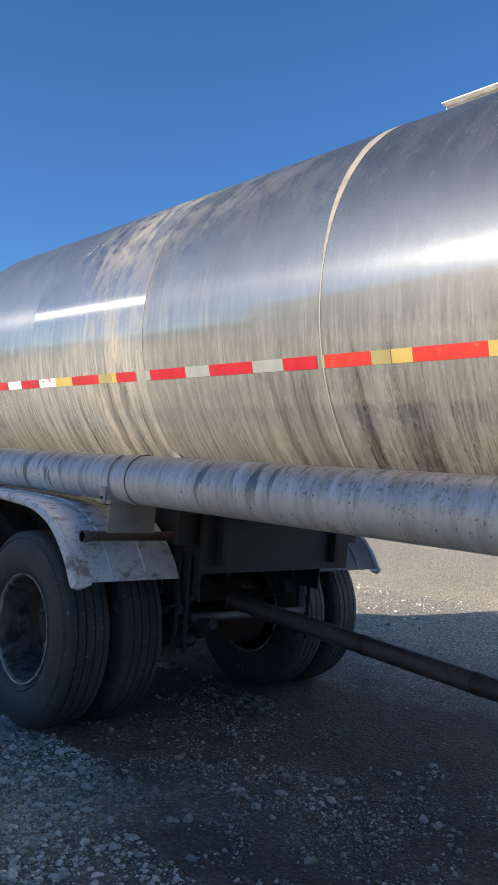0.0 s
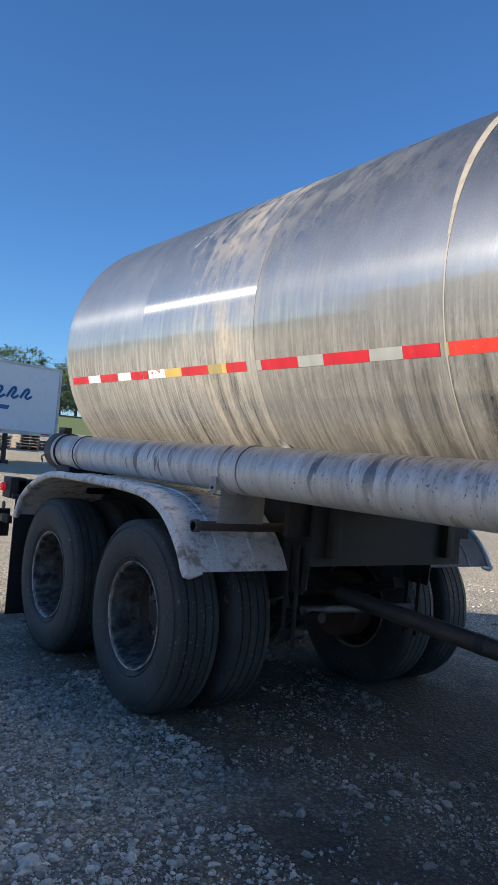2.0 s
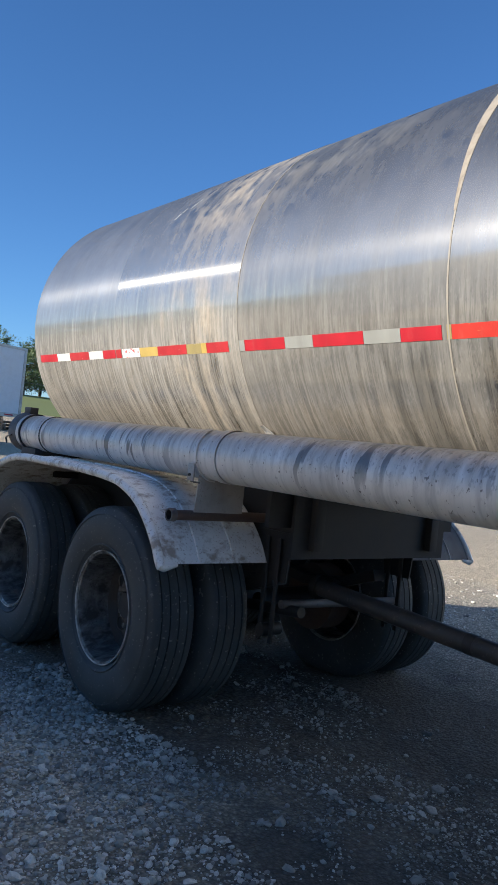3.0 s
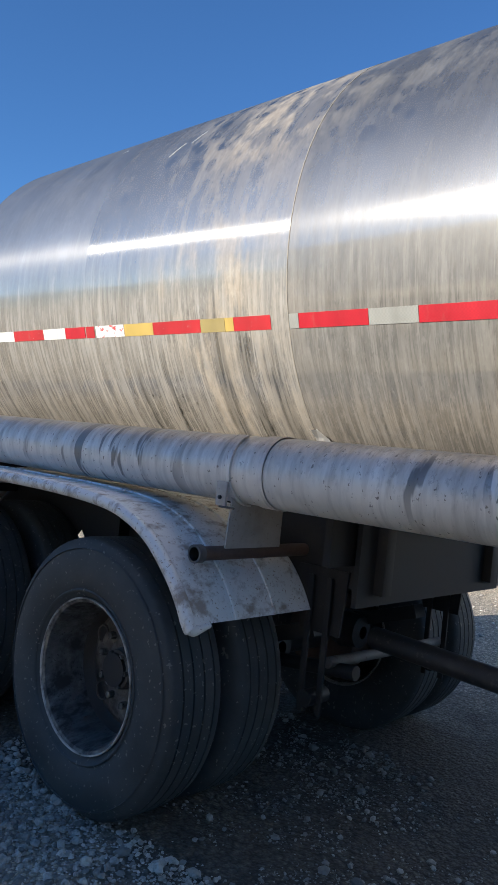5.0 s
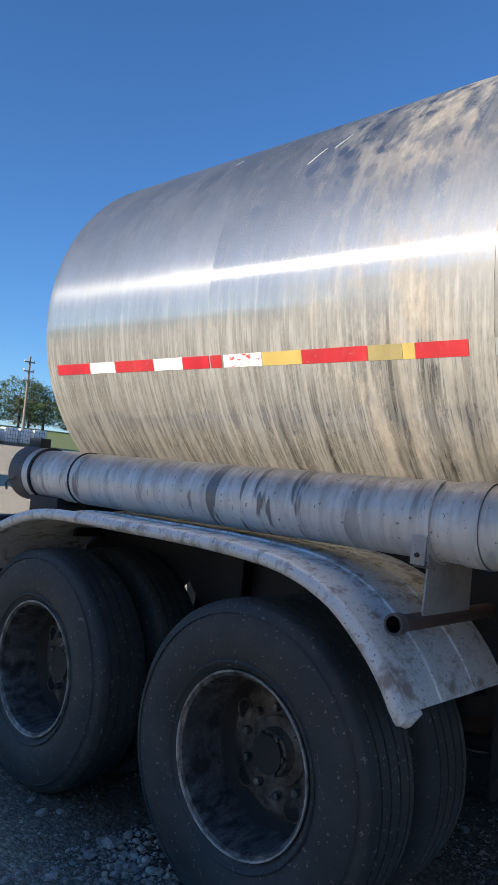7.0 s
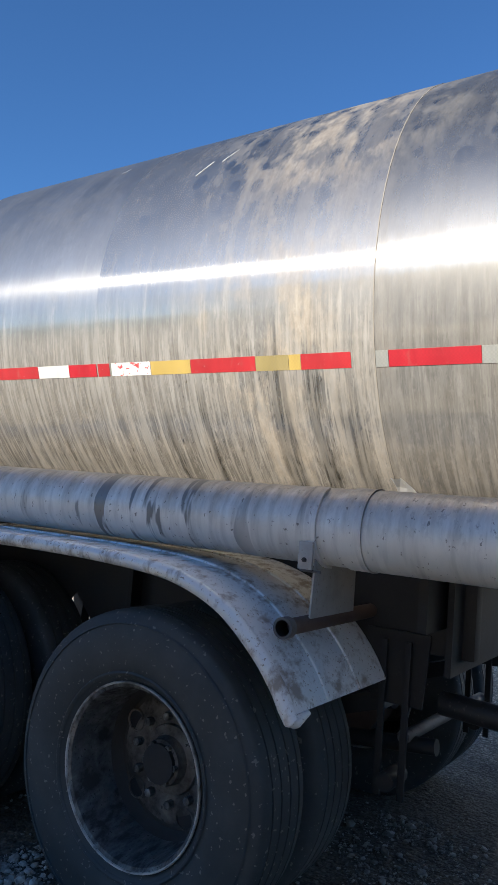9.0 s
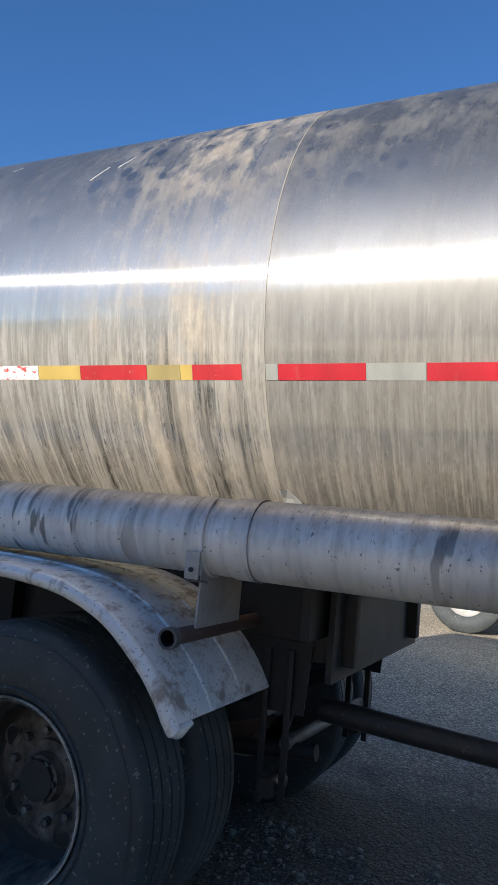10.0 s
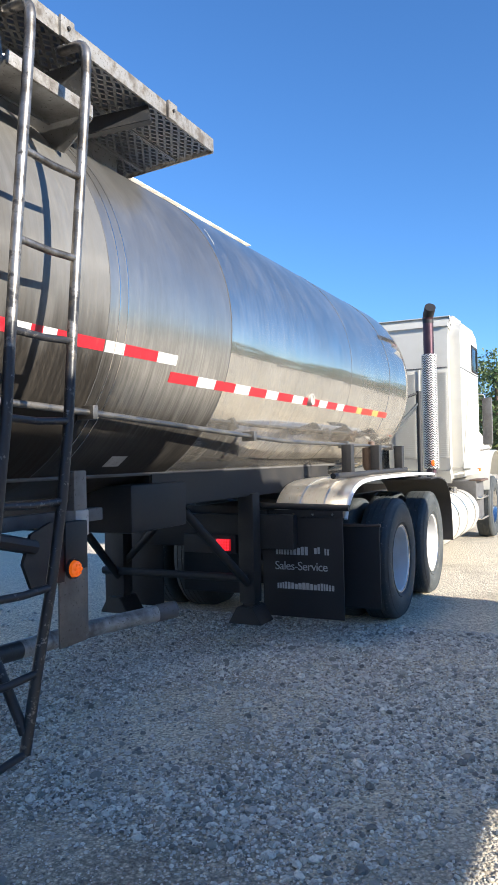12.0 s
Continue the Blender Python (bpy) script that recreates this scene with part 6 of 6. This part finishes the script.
pallet_stack(12.6, 37, 5)
pallet_stack(13.9, 37.6, 3)
pallet_stack(11.0, 36.5, 4)


def trestle(x, y):
    """A low steel stand on the gravel beyond the tanker."""
    t = thing("trailer_stand", (x, y, 0), "grey steel trailer stand on the sunlit gravel", "stand", "stands beyond the tanker")
    part("foot_plate", box(x - 0.22, x + 0.22, y - 0.22, y + 0.22, 0, 0.02, 0.004), GREY_STEEL, t)
    t.matrix_basis = pose(x, y, ground_height(x, y))
    for dx, dy in ((-0.18, -0.18), (0.18, -0.18), (-0.18, 0.18), (0.18, 0.18)):
        part("leg", tube([(x + dx, y + dy, 0.02), (x + dx * 0.3, y + dy * 0.3, 0.75)], 0.03, 8), CONCRETE, t)
    part("screw", tube([(x, y, 0.4), (x, y, 1.0)], 0.035, 10), GREY_STEEL, t)
    return t


trestle(11.6, -4.5)
trestle(11.4, -5.4)


# ---- an unseen blocker, assumed from the shade over this side of the tanker ----
def build_shade_blocker():
    t = thing("parked_trailer", (-2.3, 1.0, 0), "unseen white blocker shaped like a narrow trailer, casting shade on the tanker", "trailer")
    # thickness, gaps and floor height set to shape the shadow and sun patches
    x0, x1, floor_z = -2.40, -2.10, 1.25
    part("body", slab([(0.40, floor_z), (1.80, floor_z), (1.80, 3.27), (1.92, 3.43), (1.98, 3.45), (1.98, 3.58), (1.93, 3.62), (0.47, 3.58), (0.40, 3.52)], "x", x0, x1, 0.02), BLOCKER_PAINT, t)
    part("body", slab([(1.81, floor_z), (4.4, floor_z), (4.4, 3.25), (1.81, 3.25)], "x", x0, x1 - 0.02, 0.02), BLOCKER_PAINT, t)
    part("body", slab([(4.4, floor_z), (7.08, floor_z), (7.08, 3.18), (7.02, 3.24), (4.4, 3.24)], "x", x0, x1 - 0.02, 0.02), BLOCKER_PAINT, t)
    part("body", box(x0, x1, -1.12, 0.39, floor_z, 3.31, 0.01), BLOCKER_PAINT, t)
    part("nose_blocker", box(x0, x1 - 0.05, -2.10, -1.11, 0.2, 3.24, 0.03), BLOCKER_PAINT, t)
    part("low_blocker", box(x0, x1 - 0.1, -2.65, -2.11, 0.2, 1.60, 0.01), BLOCKER_PAINT, t)
    part("high_blocker", box(x0, x1 - 0.1, -2.65, -2.11, 1.66, 3.24, 0.01), BLOCKER_PAINT, t)
    part("end_blocker", box(x0, x1 - 0.02, -5.13, -3.05, 1.03, 2.70, 0.01), BLOCKER_PAINT, t)
    part("end_blocker", box(x0, x1 - 0.02, -3.05, -2.65, 1.03, 3.10, 0.01), BLOCKER_PAINT, t)
    part("frame", box(x0, x1 - 0.1, -5.2, -2.65, 0.2, 1.1, 0.01), BLACK_STEEL, t)
    for yy in (6.3, 5.1, -3.0, -4.3):
        part("leg", box(x0 + 0.05, x1 - 0.06, yy - 0.06, yy + 0.06, 0.5, floor_z + 0.02, 0.004), BLACK_STEEL, t)
        w = part("wheel", lathe([(-0.1, 0), (-0.1, 0.28), (0.1, 0.28), (0.1, 0)], (x1 - 0.15, yy, 0.5), "x", 24), CHROME, t)
        part("tyre", lathe(tyre_profile(0.508, 0.28), (x1 - 0.15, yy, 0.5), "x", 32), RUBBER, w)
    return t


build_shade_blocker()


# ---- lawn, trees and poles ----
def lawn():
    bm = bmesh.new()
    rows = []
    for i in range(40):
        x = -30 + i * 4
        row = []
        for j in range(16):
            y = 52 + j * 4 + 3 * noise.noise((x * 0.05, 1, 0)) * (1 if j == 0 else 0)
            row.append(bm.verts.new((x, y, ground_height(x, y) + (0.02 if j == 0 else 0.12) + 0.1 * noise.noise((x * 0.1, y * 0.1, 3)))))
        rows.append(row)
    for a, b in zip(rows, rows[1:]):
        for j in range(15):
            bm.faces.new((a[j], b[j], b[j + 1], a[j + 1]))
    return solo("lawn", bm, GRASS, "sunlit mown grass bank beyond the yard", "grass", "structure")


lawn()


def leaves_mesh(name, seed, clumps, per, radius, height, material):
    """Many small leaves in uneven clumps."""
    rng = np.random.default_rng(seed)
    verts = []
    for _ in range(clumps):
        a, u = rng.uniform(0, math.tau), rng.uniform(0.0, 1.0)
        hz = rng.uniform(0.12, 1.0)
        rr = radius * math.sqrt(u) * (0.62 + 0.70 * math.sin(math.pi * min(hz * 0.8 + 0.16, 1)))
        c = np.array((math.cos(a) * rr * 0.9, math.sin(a) * rr * 0.9, height * (0.08 + 0.92 * hz)))
        s = radius * rng.uniform(0.14, 0.34)
        p = c + rng.normal(0, s * 0.55, (per, 3)) * np.array((1, 1, 0.75))
        q = rng.normal(0, 1, (per, 2, 3))
        size = rng.uniform(0.10, 0.26, (per, 1))
        e1 = q[:, 0] / np.linalg.norm(q[:, 0], axis=1, keepdims=True) * size
        e2 = q[:, 1] / np.linalg.norm(q[:, 1], axis=1, keepdims=True) * size
        verts.append(np.stack((p - e1, p + e2, p + e1 * 0.9), 1).reshape(-1, 3))
    v = np.vstack(verts)
    f = np.arange(len(v)).reshape(-1, 3)
    me = bpy.data.meshes.new(name)
    me.from_pydata(v.tolist(), [], f.tolist())
    me.materials.append(material)
    return me


def tree(seed, material, height, radius):
    t = thing("tree", (0, 0, 0), "leafy broad tree beyond the yard, early autumn green", "tree", "trees round the yard")
    rng = random.Random(seed)
    bm = tube([(0, 0, 0), (0.05, 0.02, height * 0.3), (-0.05, 0.1, height * 0.62), (0, 0.05, height * 0.86)], [0.26, 0.20, 0.12, 0.04], 9)
    for k in range(7):
        a, z = rng.uniform(0, math.tau), height * rng.uniform(0.28, 0.62)
        d = Vector((math.cos(a), math.sin(a), 0.6)) * radius * rng.uniform(0.5, 0.8)
        b = Vector((0, 0.04, z))
        tube([b, b + d * 0.5 + Vector((0, 0, 0.15)), b + d], [0.10, 0.06, 0.02], 6, bm=bm)
    part("trunk", bm, BARK, t)
    me = leaves_mesh("crown", seed, 95, 62, radius, height, material)
    crown = new("crown", me)
    crown.parent = t
    return t


TREES = [tree(11, LEAF_A, 9.0, 3.6), tree(12, LEAF_B, 8.0, 3.9), tree(13, LEAF_A, 10.5, 4.2)]
SPOTS = []
rng = random.Random(4)
for k in range(26):
    SPOTS.append((8 + k * 3.1 + rng.uniform(-1, 1), 97 + rng.uniform(-5, 9)))
for k in range(22):
    SPOTS.append((-20 - k * 3.4 + rng.uniform(-1, 1), 88 - k * 4 + rng.uniform(-5, 5)))
for k in range(26):
    SPOTS.append((-88 + rng.uniform(-8, 8), 4 - k * 4.2))
for k in range(30):
    SPOTS.append((-70 + k * 5.0, -108 + rng.uniform(-8, 8)))
for k in range(4):
    SPOTS.append((8.4 - 3.0 * k, -63 - 2.0 * k))
for k, (x, y) in enumerate(SPOTS):
    s = rng.uniform(0.62, 0.86) * (1.3 if 30 < x < 45 else 1.0) if y > 40 else rng.uniform(1.05, 1.45)
    m = pose(x, y, ground_height(x, y) - 0.05, 0, 0, rng.uniform(0, 360)) @ Matrix.Diagonal((s * 1.1, s * 1.1, s, 1))
    if k < 3:
        TREES[k].matrix_basis = m
    else:
        copy_thing(TREES[k % 3], m)


def utility_pole(x, y, h):
    z = ground_height(x, y)
    t = thing("utility_pole", (x, y, z), "wooden utility pole with crossarms and insulators", "pole", "poles by the lawn")
    part("pole", tube([(x, y, z - 0.2), (x, y, z + h)], [0.14, 0.09], 10), POLE_WOOD, t)
    for dz in (0.5, 1.3, 2.1):
        part("crossarm", box(x - 0.5, x + 0.5, y - 0.05, y + 0.05, z + h - dz - 0.05, z + h - dz + 0.05, 0.01), POLE_WOOD, t)
        for dx in (-0.45, 0.42):
            part("insulator", lathe([(0, 0.05), (0.12, 0.06), (0.16, 0.03), (0.17, 0)], (x + dx, y, z + h - dz + 0.05), "z", 8), WHITE_PANEL, t)
    return t


utility_pole(32.7, 60, 7.2)
for z, dy in ((2.0, 2.0), (1.5, 2.0)):
    x0, x1 = 6, 60
    pts = [(x0 + (x1 - x0) * k / 20, 64 + dy, ground_height(x0 + (x1 - x0) * k / 20, 64 + dy) + z) for k in range(21)]
    solo("fence_wire", tube(pts, 0.025, 5), GREY_STEEL, "thin wire strung beyond the lawn", "wire")
